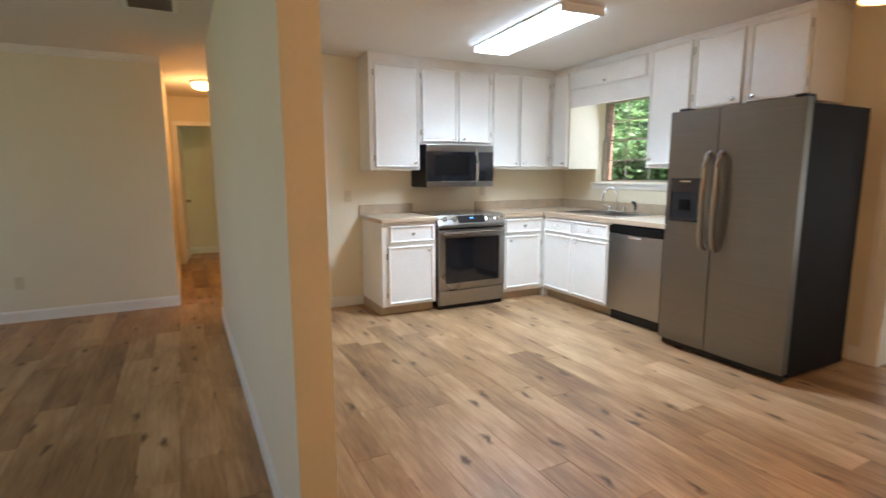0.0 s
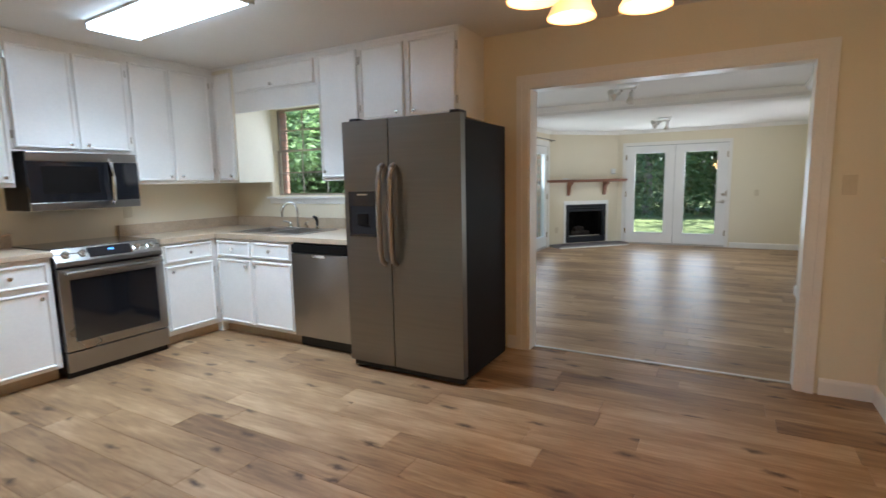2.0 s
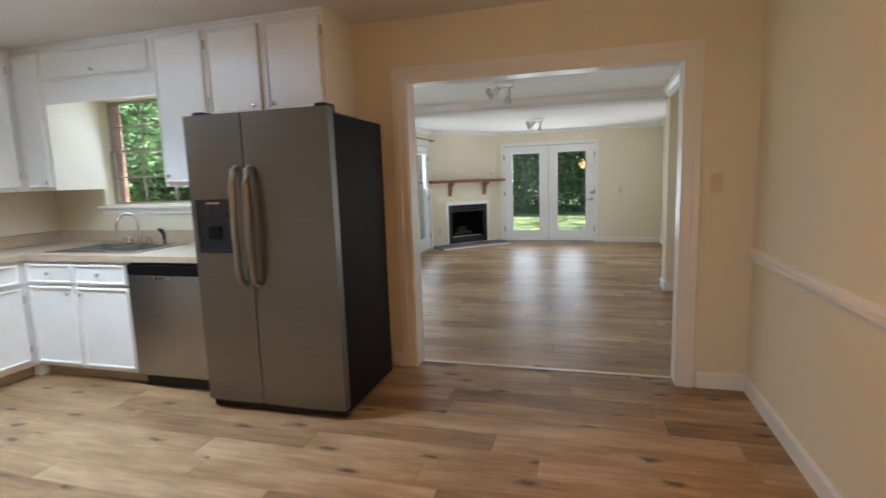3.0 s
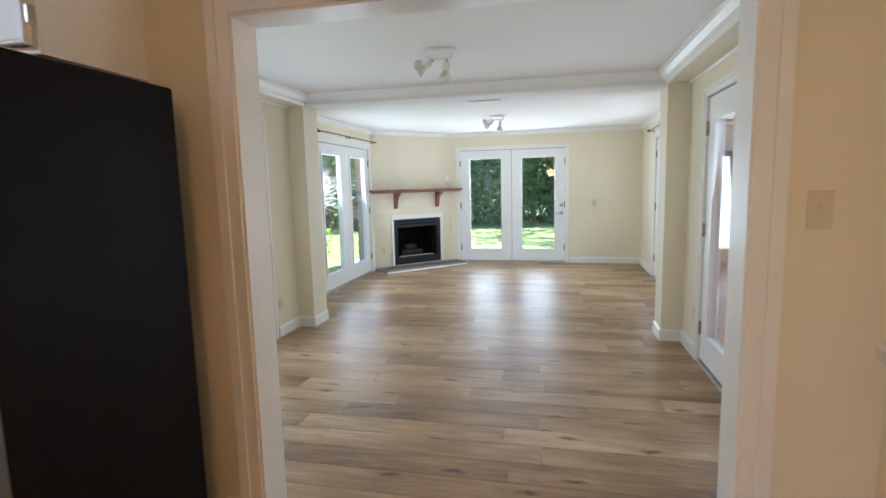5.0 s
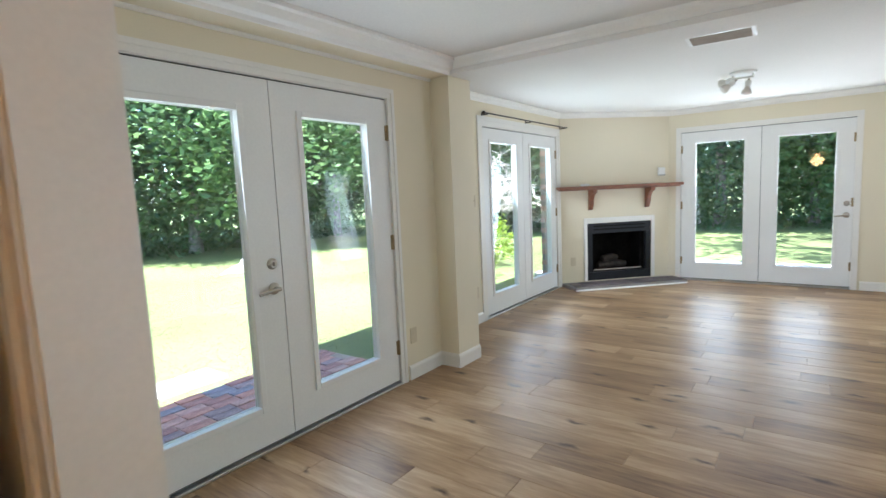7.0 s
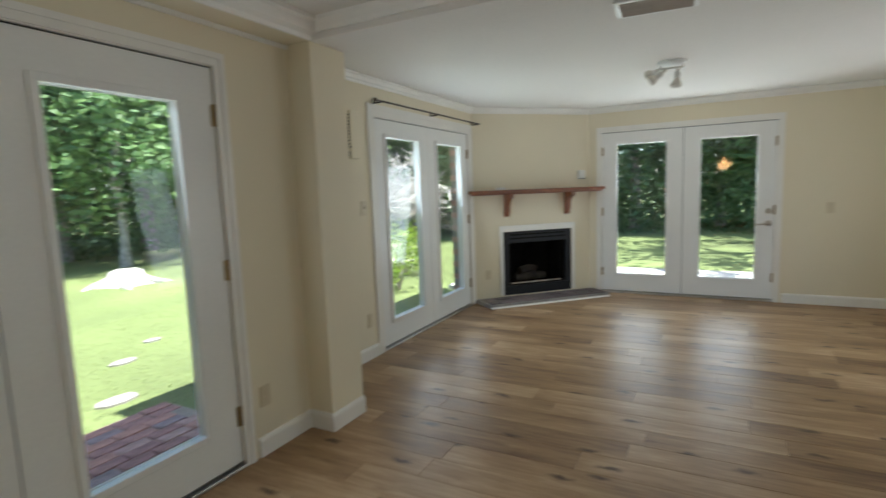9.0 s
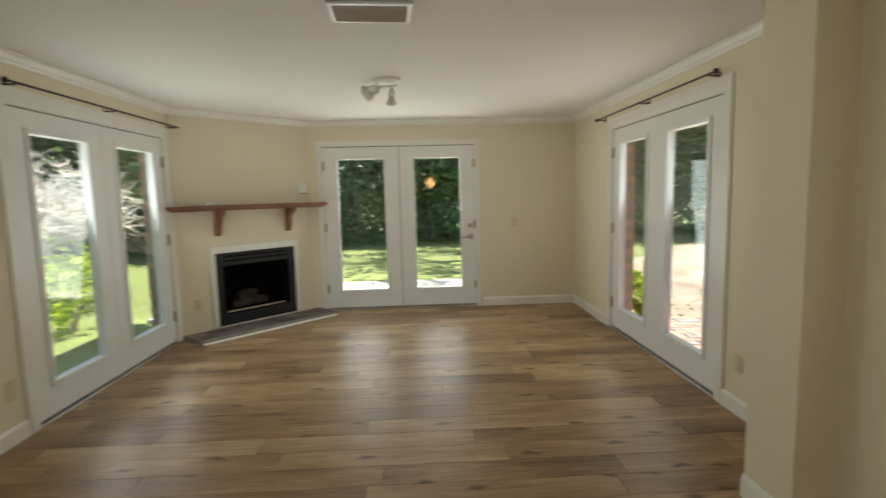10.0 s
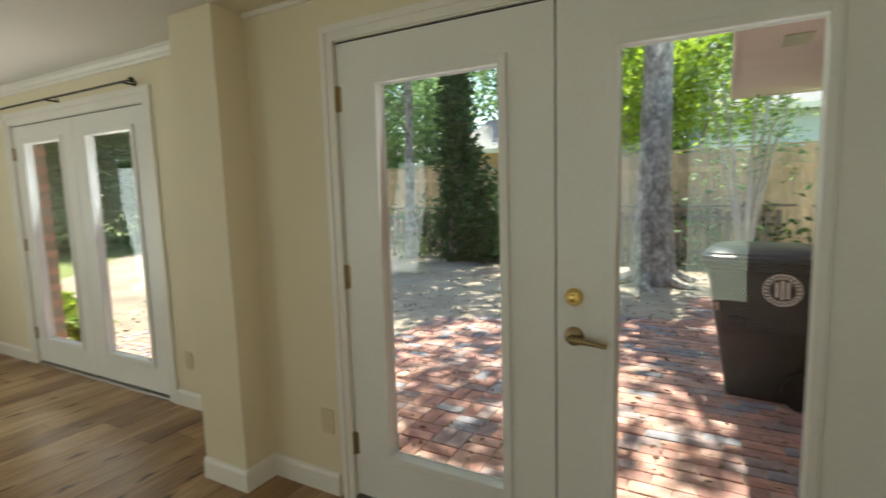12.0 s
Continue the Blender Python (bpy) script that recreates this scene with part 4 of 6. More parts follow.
# added lamp below the diffuser, throws more of its light on the floor
tube_fill = area_lamp((2.778, 3.60, KITCHEN_TOP - 0.065), (2.778, 3.60, 0), 0.32, 1.22, 7.2, (0.74, 0.88, 1.0))
tube_fill.data.spread = radians(125)

# five-light chandelier over the dining place
CX, CY, CZ = 2.07, 0.79, 1.812
ch = thing("chandelier", pose(CX, CY, KITCHEN_TOP), "five-light chandelier with lit frosted bell shades", "chandelier")
SHADE = emitter("lit_frosted_amber_glass", (1.0, 0.56, 0.25), 0.17)
BULB = emitter("lit_bulb", (1.0, 0.72, 0.40), 9.0)
part("canopy", lathe(bmesh.new(), [(0.065, -0.001), (0.065, -0.012), (0.03, -0.035), (0.012, -0.04)], None, 20), NICKEL, ch, smooth=True)
part("stem", lathe(bmesh.new(), [(0.009, -0.04), (0.009, -0.36), (0.03, -0.38), (0.042, -0.42), (0.03, -0.47), (0.012, -0.50), (0.018, -0.515), (0.004, -0.53)], None, 16), NICKEL, ch, smooth=True)
for k in range(5):
    a = radians(40 + 72 * k)
    ca, sa = math.cos(a), math.sin(a)
    R = 0.165
    zt = CZ - KITCHEN_TOP + 0.155
    arm = part("arm", tube(bmesh.new(), [(0.02 * ca, 0.02 * sa, -0.43), (0.08 * ca, 0.08 * sa, -0.47), (0.14 * ca, 0.14 * sa, -0.44), (R * ca, R * sa, -0.42), (R * ca, R * sa, zt)], 0.007, 8), NICKEL, ch, smooth=True)
    part("socket", lathe(bmesh.new(), [(0.024, zt - 0.015), (0.024, zt + 0.02), (0.01, zt + 0.035)], pose(R * ca, R * sa, 0), 14), NICKEL, arm, smooth=True)
    prof = [(0.022, 0.15), (0.034, 0.135), (0.040, 0.10), (0.046, 0.06), (0.056, 0.025), (0.067, 0.006), (0.069, 0.0), (0.065, 0.001), (0.055, 0.027), (0.042, 0.062), (0.036, 0.10), (0.030, 0.132), (0.020, 0.146)]
    part("shade", lathe(bmesh.new(), prof, pose(R * ca, R * sa, CZ - KITCHEN_TOP), 22, closed=False), SHADE, arm, "glowing frosted bell shade", smooth=True)
    part("bulb", lathe(bmesh.new(), [(0.004, 0.02), (0.018, 0.03), (0.022, 0.05), (0.014, 0.08), (0.010, 0.10)], pose(R * ca, R * sa, CZ - KITCHEN_TOP), 12), BULB, arm)
glow_lamp((CX, CY, CZ - 0.06), 4.8, (1.0, 0.52, 0.20), 0.16)


# switches and outlets
def wall_plate(m, kind, label, mat):
    """A cover plate in the x-z plane, its face towards -y."""
    p = thing("wall_switch" if kind == "switch" else "wall_outlet", m, label, "light switch" if kind == "switch" else "outlet")
    part("cover_plate", boxes((-0.035, 0.035, -0.006, -0.0005, -0.058, 0.058), bevel=0.002), mat, p)
    if kind == "switch":
        part("toggle", boxes((-0.005, 0.005, -0.018, -0.005, -0.004, 0.014), bevel=0.002), mat, p)
    else:
        for z in (-0.021, 0.021):
            part("socket", boxes((-0.014, 0.014, -0.008, -0.0055, z - 0.013, z + 0.013), bevel=0.001), mat, p)
    return p


A_SW, A_OUT = "almond plastic light switch on the cream wall", "almond plastic outlet low on the cream wall"
wall_plate(pose(1.74, RANGE_Y, 1.12), "switch", A_SW, PLASTIC)
wall_plate(pose(3.31, RANGE_Y, 1.15), "outlet", "almond outlet above the worktop", PLASTIC)
wall_plate(pose(WX0, -0.138, 1.297, 0, 0, -90), "switch", A_SW, PLASTIC)
wall_plate(pose(7.005, LEFT_Y, 0.32), "outlet", A_OUT, PLASTIC)
wall_plate(pose(8.48, LEFT2_Y, 1.246), "switch", A_SW, PLASTIC)
wall_plate(pose(8.487, LEFT2_Y, 0.32), "outlet", A_OUT, PLASTIC)
wall_plate(pose(FAR_X, 0.003, 1.036, 0, 0, -90), "switch", A_SW, PLASTIC)
wall_plate(pose(8.45, RIGHT2_Y, 0.32, 0, 0, 180), "outlet", A_OUT, PLASTIC)
wall_plate(pose(6.978, RIGHT_Y, 0.345, 0, 0, 180), "outlet", A_OUT, PLASTIC)
wall_plate(pose(-1.12, 6.0, 0.36), "outlet", A_OUT, PLASTIC)
wall_plate(DIAG @ pose(0.16, 0, 0.33), "outlet", A_OUT, PLASTIC)

# hall: lamp, doors
hl = thing("hall_light", pose(0.574, 7.24, KITCHEN_TOP), "small lit flush ceiling light in the hall", "ceiling light")
part("canopy", lathe(bmesh.new(), [(0.14, -0.001), (0.14, -0.02), (0.12, -0.03)], None, 20), NICKEL, hl, smooth=True)
part("shade", lathe(bmesh.new(), [(0.125, -0.03), (0.12, -0.06), (0.09, -0.09), (0.03, -0.105)], None, 20), emitter("lit_amber_bowl", (1.0, 0.58, 0.22), 2.0), hl, smooth=True)
glow_lamp((0.574, 7.24, KITCHEN_TOP - 0.16), 2.8, (1.0, 0.55, 0.22), 0.1)

copy_thing(hl, pose(2.35, 5.75, KITCHEN_TOP))
glow_lamp((2.35, 5.75, KITCHEN_TOP - 0.16), 5.5, (1.0, 0.50, 0.20), 0.1)


def plain_door(name, m, w, h, label, knob_x):
    """Flat slab door: x across, face at y = 0, hinged at x = 0."""
    d = thing(name, m, label, "door", kind="structure")
    body = part("door_slab", boxes((0, w, 0, 0.036, 0.012, h), bevel=0.002), TRIM, d)
    for y, s in ((0.0, 90), (0.036, -90)):
        part("door_knob", lathe(bmesh.new(), [(0.028, 0), (0.026, 0.006), (0.011, 0.010), (0.011, 0.03), (0.024, 0.04), (0.027, 0.052), (0.018, 0.063), (0.004, 0.065)], pose(knob_x, y, 0.92, s), 18), OLDBRASS, body, "aged brass knob", smooth=True)
    return d


plain_door("door_6", pose(1.335, 6.245, 0), 0.72, 1.99, "white flat closet door with a brass knob, closed", 0.06)
plain_door("door_7", pose(0.258, 8.72, 0, 0, 0, 84), 0.60, 2.04, "white flat bedroom door, standing open", 0.54)
vl = thing("ceiling_vent", pose(0.16, 4.2, KITCHEN_TOP), "dark slotted ceiling vent in the front room", "vent")
part("frame", boxes((-0.16, 0.16, -0.16, -0.13, -0.012, -0.001), (-0.16, 0.16, 0.13, 0.16, -0.012, -0.001), (-0.16, -0.13, -0.13, 0.13, -0.012, -0.001), (0.13, 0.16, -0.13, 0.13, -0.012, -0.001)), WPLASTIC, vl)
for k in range(9):
    sl = boxes((-0.13, 0.13, -0.012, 0.012, -0.001, 0.001))
    bmesh.ops.transform(sl, matrix=pose(0, -0.116 + 0.029 * k, -0.010, 35), verts=sl.verts)
    part("slat", sl, NICKEL, vl)

# ---------- living room ----------
fp = thing("fireplace", DIAG, "corner fireplace with black firebox and white surround", "fireplace")
part("firebox", boxes((FB0 + 0.002, FB1 - 0.002, 0.31, 0.33, FBZ0, FBZ1), (FB0 + 0.002, FB0 + 0.13, 0.051, 0.31, FBZ0 + 0.03, FBZ1 - 0.03), (FB1 - 0.13, FB1 - 0.002, 0.051, 0.31, FBZ0 + 0.03, FBZ1 - 0.03), (FB0 + 0.002, FB1 - 0.002, 0.051, 0.31, FBZ0 + 0.002, FBZ0 + 0.03), (FB0 + 0.002, FB1 - 0.002, 0.051, 0.31, FBZ1 - 0.03, FBZ1 - 0.002)), SOOT, fp, "sooty black firebox")
part("metal_face", boxes((FB0, FB1, 0.0, 0.05, FBZ1 - 0.14, FBZ1 - 0.001), (FB0, FB0 + 0.075, 0.0, 0.05, FBZ0 + 0.11, FBZ1 - 0.14), (FB1 - 0.075, FB1, 0.0, 0.05, FBZ0 + 0.11, FBZ1 - 0.14), (FB0, FB1, 0.0, 0.05, FBZ0, FBZ0 + 0.11), bevel=0.003), BLACK, fp, "black metal face")
for k in range(2):
    part("louver", boxes((FB0 + 0.09, FB1 - 0.09, -0.004, 0.001, FBZ1 - 0.05 - 0.045 * k, FBZ1 - 0.03 - 0.045 * k)), FRSIDE, fp)
part("grate", boxes((FB0 + 0.12, FB1 - 0.12, 0.05, 0.058, FBZ0 + 0.125, FBZ0 + 0.14)), NICKEL, fp, "bright screen rail")
for s0, s1, z0, z1 in ((FB0 - 0.05, FB0 - 0.002, 0.06, FBZ1 + 0.075), (FB1 + 0.002, FB1 + 0.05, 0.06, FBZ1 + 0.075), (FB0 - 0.002, FB1 + 0.002, FBZ1 + 0.003, FBZ1 + 0.075)):
    part("surround_board", boxes((s0, s1, -0.016, -0.001, z0, z1), bevel=0.004), TRIM, fp, "white painted surround board")
LOG = material("charred_log", (0.04, 0.03, 0.022), 0.9, stain=(9, 0.5), grain=(50, 0.4), bump=0.6)
for a, b, z in (((0.60, 0.20), (1.05, 0.26), 0.22), ((0.66, 0.32), (1.0, 0.24), 0.23), ((0.68, 0.22), (0.95, 0.33), 0.31)):
    part("log", tube(bmesh.new(), [(a[0], a[1], z), ((a[0] + b[0]) / 2, (a[1] + b[1]) / 2, z + 0.01), (b[0], b[1], z)], [0.045, 0.052, 0.043], 9), LOG, fp, "charred grey log", smooth=True)

mt = thing("mantel_shelf", DIAG @ pose(0.78, 0, 1.305), "red-brown stained wooden mantel shelf on two brackets", "mantel")
bm = boxes((-0.87, 0.87, -0.205, -0.001, -0.005, 0.032), bevel=0.008)
box(bm, -0.84, 0.84, -0.18, -0.001, -0.022, -0.0055, bevel=0.004)
part("shelf", bm, MANTEL, mt)
for s in (-0.37, 0.45):
    out = [(-0.001, -0.0225), (-0.16, -0.0225), (-0.16, -0.06), (-0.125, -0.07), (-0.085, -0.10), (-0.062, -0.15), (-0.056, -0.21), (-0.04, -0.25), (-0.02, -0.285), (-0.001, -0.29)]
    part("bracket", prism(bmesh.new(), out, s - 0.028, s + 0.028, "x"), MANTEL, mt, "scrolled bracket")

# raised hearth of slate pieces
he = tagged(part("hearth", prism(bmesh.new(), [(10.60, 3.562), (10.385, 3.285), (11.49, 2.18), (11.712, 2.455)], 0.0, 0.046, "z"), GROUT), "low hearth of brown-grey slate pieces in grout", "hearth")
trim_run("trim_hearth", ((0, 0), (0.016, 0), (0.013, 0.012), (0, 0.018)), [((11.49, 2.18), (10.385, 3.285))], 0.0, "white shoe moulding along the hearth", "moulding")
TR = Matrix.Translation((10.385, 3.285, 0)) @ Matrix.Rotation(radians(-45), 4, "Z")
rng = random.Random(4)
x = 0.012
while x < 1.52:
    w = rng.uniform(0.11, 0.24)
    w = min(w, 1.551 - x)
    y = 0.012
    for h in rng.choice(((0.11, 0.17), (0.16, 0.12), (0.20, 0.08))):
        q = bmesh.new()
        e = 0.006
        prism(q, [(x + e, y + e), (x + w - e * rng.uniform(0.6, 1.6), y + e * rng.uniform(0.6, 1.6)), (x + w - e, y + h - e), (x + e * rng.uniform(0.6, 1.6), y + h - e)], 0.046, 0.056 + rng.uniform(0, 0.004), "z")
        o = part("slate", q, SLATE, he)
        o.matrix_local = TR
        y += h
    x += w


def spot_light(m, label):
    """Ceiling fixture: round canopy, a short yoke, three swivel heads with reflector bulbs."""
    s = thing("spot_light", m, label, "ceiling light", "white spotlights")
    part("canopy", lathe(bmesh.new(), [(0.105, -0.001), (0.105, -0.014), (0.095, -0.022), (0.05, -0.026)], None, 28), WPLASTIC, s, smooth=True)
    part("yoke", boxes((-0.018, 0.018, -0.085, 0.085, -0.060, -0.045), (-0.012, 0.012, -0.085, -0.070, -0.047, -0.020), (-0.012, 0.012, 0.070, 0.085, -0.047, -0.020), bevel=0.004), WPLASTIC, s)
    for p, d in (((-0.01, 0.045, -0.062), (-0.35, 0.80, -0.62)), ((0.0, -0.045, -0.060), (-0.22, 0.10, -1.0)), ((0.06, 0.07, -0.045), (0.45, 0.85, -0.10))):
        p, d = Vector(p), Vector(d).normalized()
        q = Matrix.Translation(p + 0.022 * d) @ d.to_track_quat("Z", "Y").to_matrix().to_4x4()
        h = part("lamp_head", lathe(bmesh.new(), [(0.010, 0.0), (0.022, 0.004), (0.025, 0.010), (0.025, 0.050), (0.021, 0.055)], q, 18), WPLASTIC, s, smooth=True)
        part("swivel", tube(bmesh.new(), [tuple(p), tuple(p + 0.026 * d)], 0.009, 10), NICKEL, h, "nickel swivel joint")
        part("lamp_bulb", lathe(bmesh.new(), [(0.016, 0.045), (0.019, 0.060), (0.030, 0.080), (0.039, 0.098), (0.041, 0.108), (0.036, 0.120), (0.022, 0.127), (0.006, 0.129)], q, 20), FROST, h, "frosted reflector bulb, unlit", smooth=True)
    return s


FROST = material("frosted_bulb_glass", (0.66, 0.62, 0.55), 0.3, stain=(9, 0.05), grain=(60, 0.02), bump=0.0)
SL = "white three-head swivel spotlight on the ceiling, unlit"
spot_light(pose(6.156, 1.40, LIVING_TOP), SL)
spot_light(pose(9.573, 1.40, LIVING_TOP), SL)

# slats are greyer and darker than the white vent frame
VENTG = material("grey_brown_vent_paint", (0.50, 0.46, 0.41), 0.6, stain=(9, 0.1), grain=(60, 0.05), bump=0.05)
vt = thing("ceiling_vent", pose(8.10, 1.385, LIVING_TOP, 0, 0, 3), "white ceiling air vent with slats", "vent")
part("frame", boxes((-0.13, 0.13, -0.20, -0.175, -0.014, -0.001), (-0.13, 0.13, 0.175, 0.20, -0.014, -0.001), (-0.13, -0.105, -0.175, 0.175, -0.014, -0.001), (0.105, 0.13, -0.175, 0.175, -0.014, -0.001), bevel=0.003), WPLASTIC, vt)
for k in range(8):
    sl = boxes((-0.014, 0.014, -0.175, 0.175, -0.001, 0.001))
    bmesh.ops.transform(sl, matrix=pose(-0.092 + 0.0263 * k, 0, -0.010, 0, 35, 0), verts=sl.verts)
    part("slat", sl, VENTG, vt)
part("backing", boxes((-0.105, 0.105, -0.175, 0.175, -0.0015, -0.0005)), FRSIDE, vt)


def curtain_rod(m, length, label):
    """A thin rod with ball finials on three brackets; x along the wall, room towards -y."""
    r = thing("curtain_rod", m, label, "curtain rod", "dark curtain rods")
    part("rod", tube(bmesh.new(), [(-length / 2, -0.07, 0), (length / 2, -0.07, 0)], 0.0075, 10), DARKIRON, r, smooth=True)
    for s in (-1, 1):
        part("finial", lathe(bmesh.new(), [(0.006, -0.006), (0.014, 0.0), (0.019, 0.012), (0.014, 0.026), (0.004, 0.032)], pose(s * length / 2, -0.07, 0, 0, 90 * s, 0), 14), DARKIRON, r, smooth=True)
    for bx in (-length / 2 + 0.06, 0, length / 2 - 0.06):
        part("bracket", boxes((bx - 0.008, bx + 0.008, -0.075, -0.0005, -0.016, -0.006), (bx - 0.011, bx + 0.011, -0.006, -0.0005, -0.04, 0.012), bevel=0.002), DARKIRON, r)
    return r


RL = "thin dark metal curtain rod with small finials above french doors"
curtain_rod(pose(9.66, LEFT2_Y, 2.105), 2.06, RL)
curtain_rod(pose(9.72, RIGHT2_Y, 2.11, 0, 0, 180), 2.08, RL)

# small things on the walls
th = thing("door_chime", pose(8.345, LEFT2_Y, 1.82), "cream door chime box with a dark slotted side", "door chime")
part("case", boxes((-0.05, 0.05, -0.06, -0.0005, -0.19, 0.17), bevel=0.006), WALL, th)
for k in range(11):
    part("slot", boxes((-0.053, -0.0495, -0.050, -0.014, -0.11 + 0.024 * k, -0.097 + 0.024 * k)), BLACK, th)
part("pull", boxes((-0.056, -0.0495, -0.042, -0.022, -0.175, -0.135), bevel=0.001), BLACK, th)
dt = thing("wall_sensor", DIAG @ pose(1.44, 0, 1.49), "small white sensor box on the chimney wall", "sensor")
part("case", boxes((-0.05, 0.05, -0.025, -0.0005, -0.055, 0.055), bevel=0.006), WPLASTIC, dt)
part("stripe", boxes((-0.05, 0.05, -0.027, -0.0245, -0.052, -0.045)), FRSIDE, dt)
dk = thing("small_box", DIAG @ pose(0.30, -0.10, 1.3375), "small pale box lying on the mantel shelf", "box")
part("case", boxes((-0.05, 0.05, -0.03, 0.03, 0.0, 0.03), bevel=0.005), WPLASTIC, dk)

# ---------- outdoors ----------
def leaf_material(name, c0, c1, thin=0.4):
    m = bpy.data.materials.new(name)
    m.use_nodes = True
    nt = m.node_tree
    b = nt.nodes["Principled BSDF"]
    g = nt.nodes.new("ShaderNodeNewGeometry")
    ramp = nt.nodes.new("ShaderNodeValToRGB")
    ramp.color_ramp.elements[0].color = (*c0, 1)
    ramp.color_ramp.elements[1].color = (*c1, 1)
    nt.links.new(g.outputs["Random Per Island"], ramp.inputs[0])
    nt.links.new(ramp.outputs[0], b.inputs["Base Color"])
    b.inputs["Roughness"].default_value = 0.55
    tr = nt.nodes.new("ShaderNodeBsdfTranslucent")
    nt.links.new(ramp.outputs[0], tr.inputs[0])
    mx = nt.nodes.new("ShaderNodeMixShader")
    mx.inputs[0].default_value = thin
    nt.links.new(b.outputs[0], mx.inputs[1])
    nt.links.new(tr.outputs[0], mx.inputs[2])
    nt.links.new(mx.outputs[0], nt.nodes["Material Output"].inputs[0])
    return m


GRASS = material("lawn_grass", (0.135, 0.165, 0.055), 0.9, stain=(0.35, 0.35), grain=(40, 0.35), bump=0.3)
BLADE = leaf_material("grass_blade", (0.15, 0.18, 0.055), (0.20, 0.22, 0.08))
LEAF = leaf_material("broad_leaf", (0.10, 0.19, 0.07), (0.25, 0.37, 0.15), 0.5)
# yellower and stronger than LEAF: sunshine is put into this leaf colour
SUNLEAF = leaf_material("sunlit_tint_leaf", (0.17, 0.29, 0.025), (0.36, 0.46, 0.05), 0.6)
# distant leaves lightened and blued: glare and haze are painted into them
HAZELEAF = leaf_material("hazed_wood_edge_leaf", (0.10, 0.19, 0.11), (0.27, 0.40, 0.22), 0.6)
IVY = leaf_material("ivy_leaf", (0.02, 0.06, 0.02), (0.06, 0.13, 0.03))
DEADLEAF = leaf_material("dead_leaf", (0.15, 0.10, 0.06), (0.36, 0.27, 0.17))
BARK = material("grey_brown_bark", (0.30, 0.27, 0.245), 0.95, stain=(9, 0.5), grain=(28, 0.6), bump=1.0, stretch=(1, 1, 0.6))
PALEBARK = material("pale_bare_branch", (0.48, 0.44, 0.40), 0.9, stain=(4, 0.2), grain=(30, 0.2), bump=0.4)
BRICK = material("red_clay_brick", (0.34, 0.16, 0.13), 0.85, stain=(9, 0.30), grain=(60, 0.3), bump=0.6)
WALLBRICK = material("red_wall_brick", (0.46, 0.27, 0.20), 0.85, stain=(6, 0.3), grain=(70, 0.25), bump=0.5)
MORTAR = material("sandy_mortar", (0.30, 0.25, 0.20), 0.95, stain=(4, 0.25), grain=(90, 0.25), bump=0.5)
SOIL = material("leaf_litter_soil", (0.25, 0.20, 0.16), 0.95, stain=(1.2, 0.35), grain=(26, 0.4), bump=1.0)
CONCRETE = material("pale_concrete", (0.52, 0.49, 0.44), 0.9, stain=(1.4, 0.15), grain=(60, 0.12), bump=0.3)
FENCEW = material("weathered_fence_board", (0.56, 0.41, 0.26), 0.85, stain=(3, 0.2), grain=(35, 0.25), bump=0.4, stretch=(1, 1, 0.12), vary=0.18)
GREYWOOD = material("grey_old_picket", (0.20, 0.17, 0.14), 0.9, stain=(3, 0.25), grain=(35, 0.25), bump=0.4, stretch=(1, 1, 0.12), vary=0.2)
SHINGLE = material("grey_roof_shingle", (0.17, 0.17, 0.175), 0.9, stain=(1.5, 0.15), grain=(20, 0.25), bump=0.5)
PEACH = material("peach_siding", (0.62, 0.43, 0.30), 0.8, stain=(1, 0.08), grain=(20, 0.08), bump=0.1)
BLUESIDE = material("pale_blue_siding", (0.55, 0.62, 0.70), 0.7, stain=(1, 0.08), grain=(20, 0.08), bump=0.1)
BINP = material("dark_grey_bin_plastic", (0.030, 0.032, 0.036), 0.45, stain=(4, 0.2), grain=(80, 0.15), bump=0.15)

# bin plastic again, lighter and bluer: the lid's sheen is put into the colour
LIDSHEEN = material("bin_plastic_with_sky_sheen", (0.055, 0.062, 0.078), 0.35, stain=(4, 0.15), grain=(80, 0.1), bump=0.1)

structure("ground", boxes((-300, 300, -300, 300, -0.6, GROUND - 0.02)), GRASS, "mown green lawn", "lawn")


def quads_mesh(name, verts, mat):
    """Many small four-cornered leaves: verts is (n, 4, 3)."""
    n = len(verts)
    me = bpy.data.meshes.new(name)
    me.vertices.add(n * 4)
    me.vertices.foreach_set("co", verts.reshape(-1).astype(np.float32))
    me.loops.add(n * 4)
    me.loops.foreach_set("vertex_index", np.arange(n * 4, dtype=np.int32))
    me.polygons.add(n)
    me.polygons.foreach_set("loop_start", np.arange(0, n * 4, 4, dtype=np.int32))
    me.update(calc_edges=True)
    me.materials.append(mat)
    return me


def leaf_quads(centres, size, rs, flat=0.35):
    """Leaf blades about the centres, turned at random, partly facing up."""
    n = len(centres)
    u = rs.normal(size=(n, 3))
    u[:, 2] *= flat
    u /= np.linalg.norm(u, axis=1)[:, None]
    w = rs.normal(size=(n, 3))
    w -= (w * u).sum(1)[:, None] * u
    w /= np.linalg.norm(w, axis=1)[:, None]
    s = size * rs.uniform(0.6, 1.3, size=(n, 1))
    bend = np.cross(u, w) * s * 0.18
    return np.stack([centres - u * s, centres - w * s * 0.45 + bend, centres + u * s, centres + w * s * 0.45 + bend], 1)


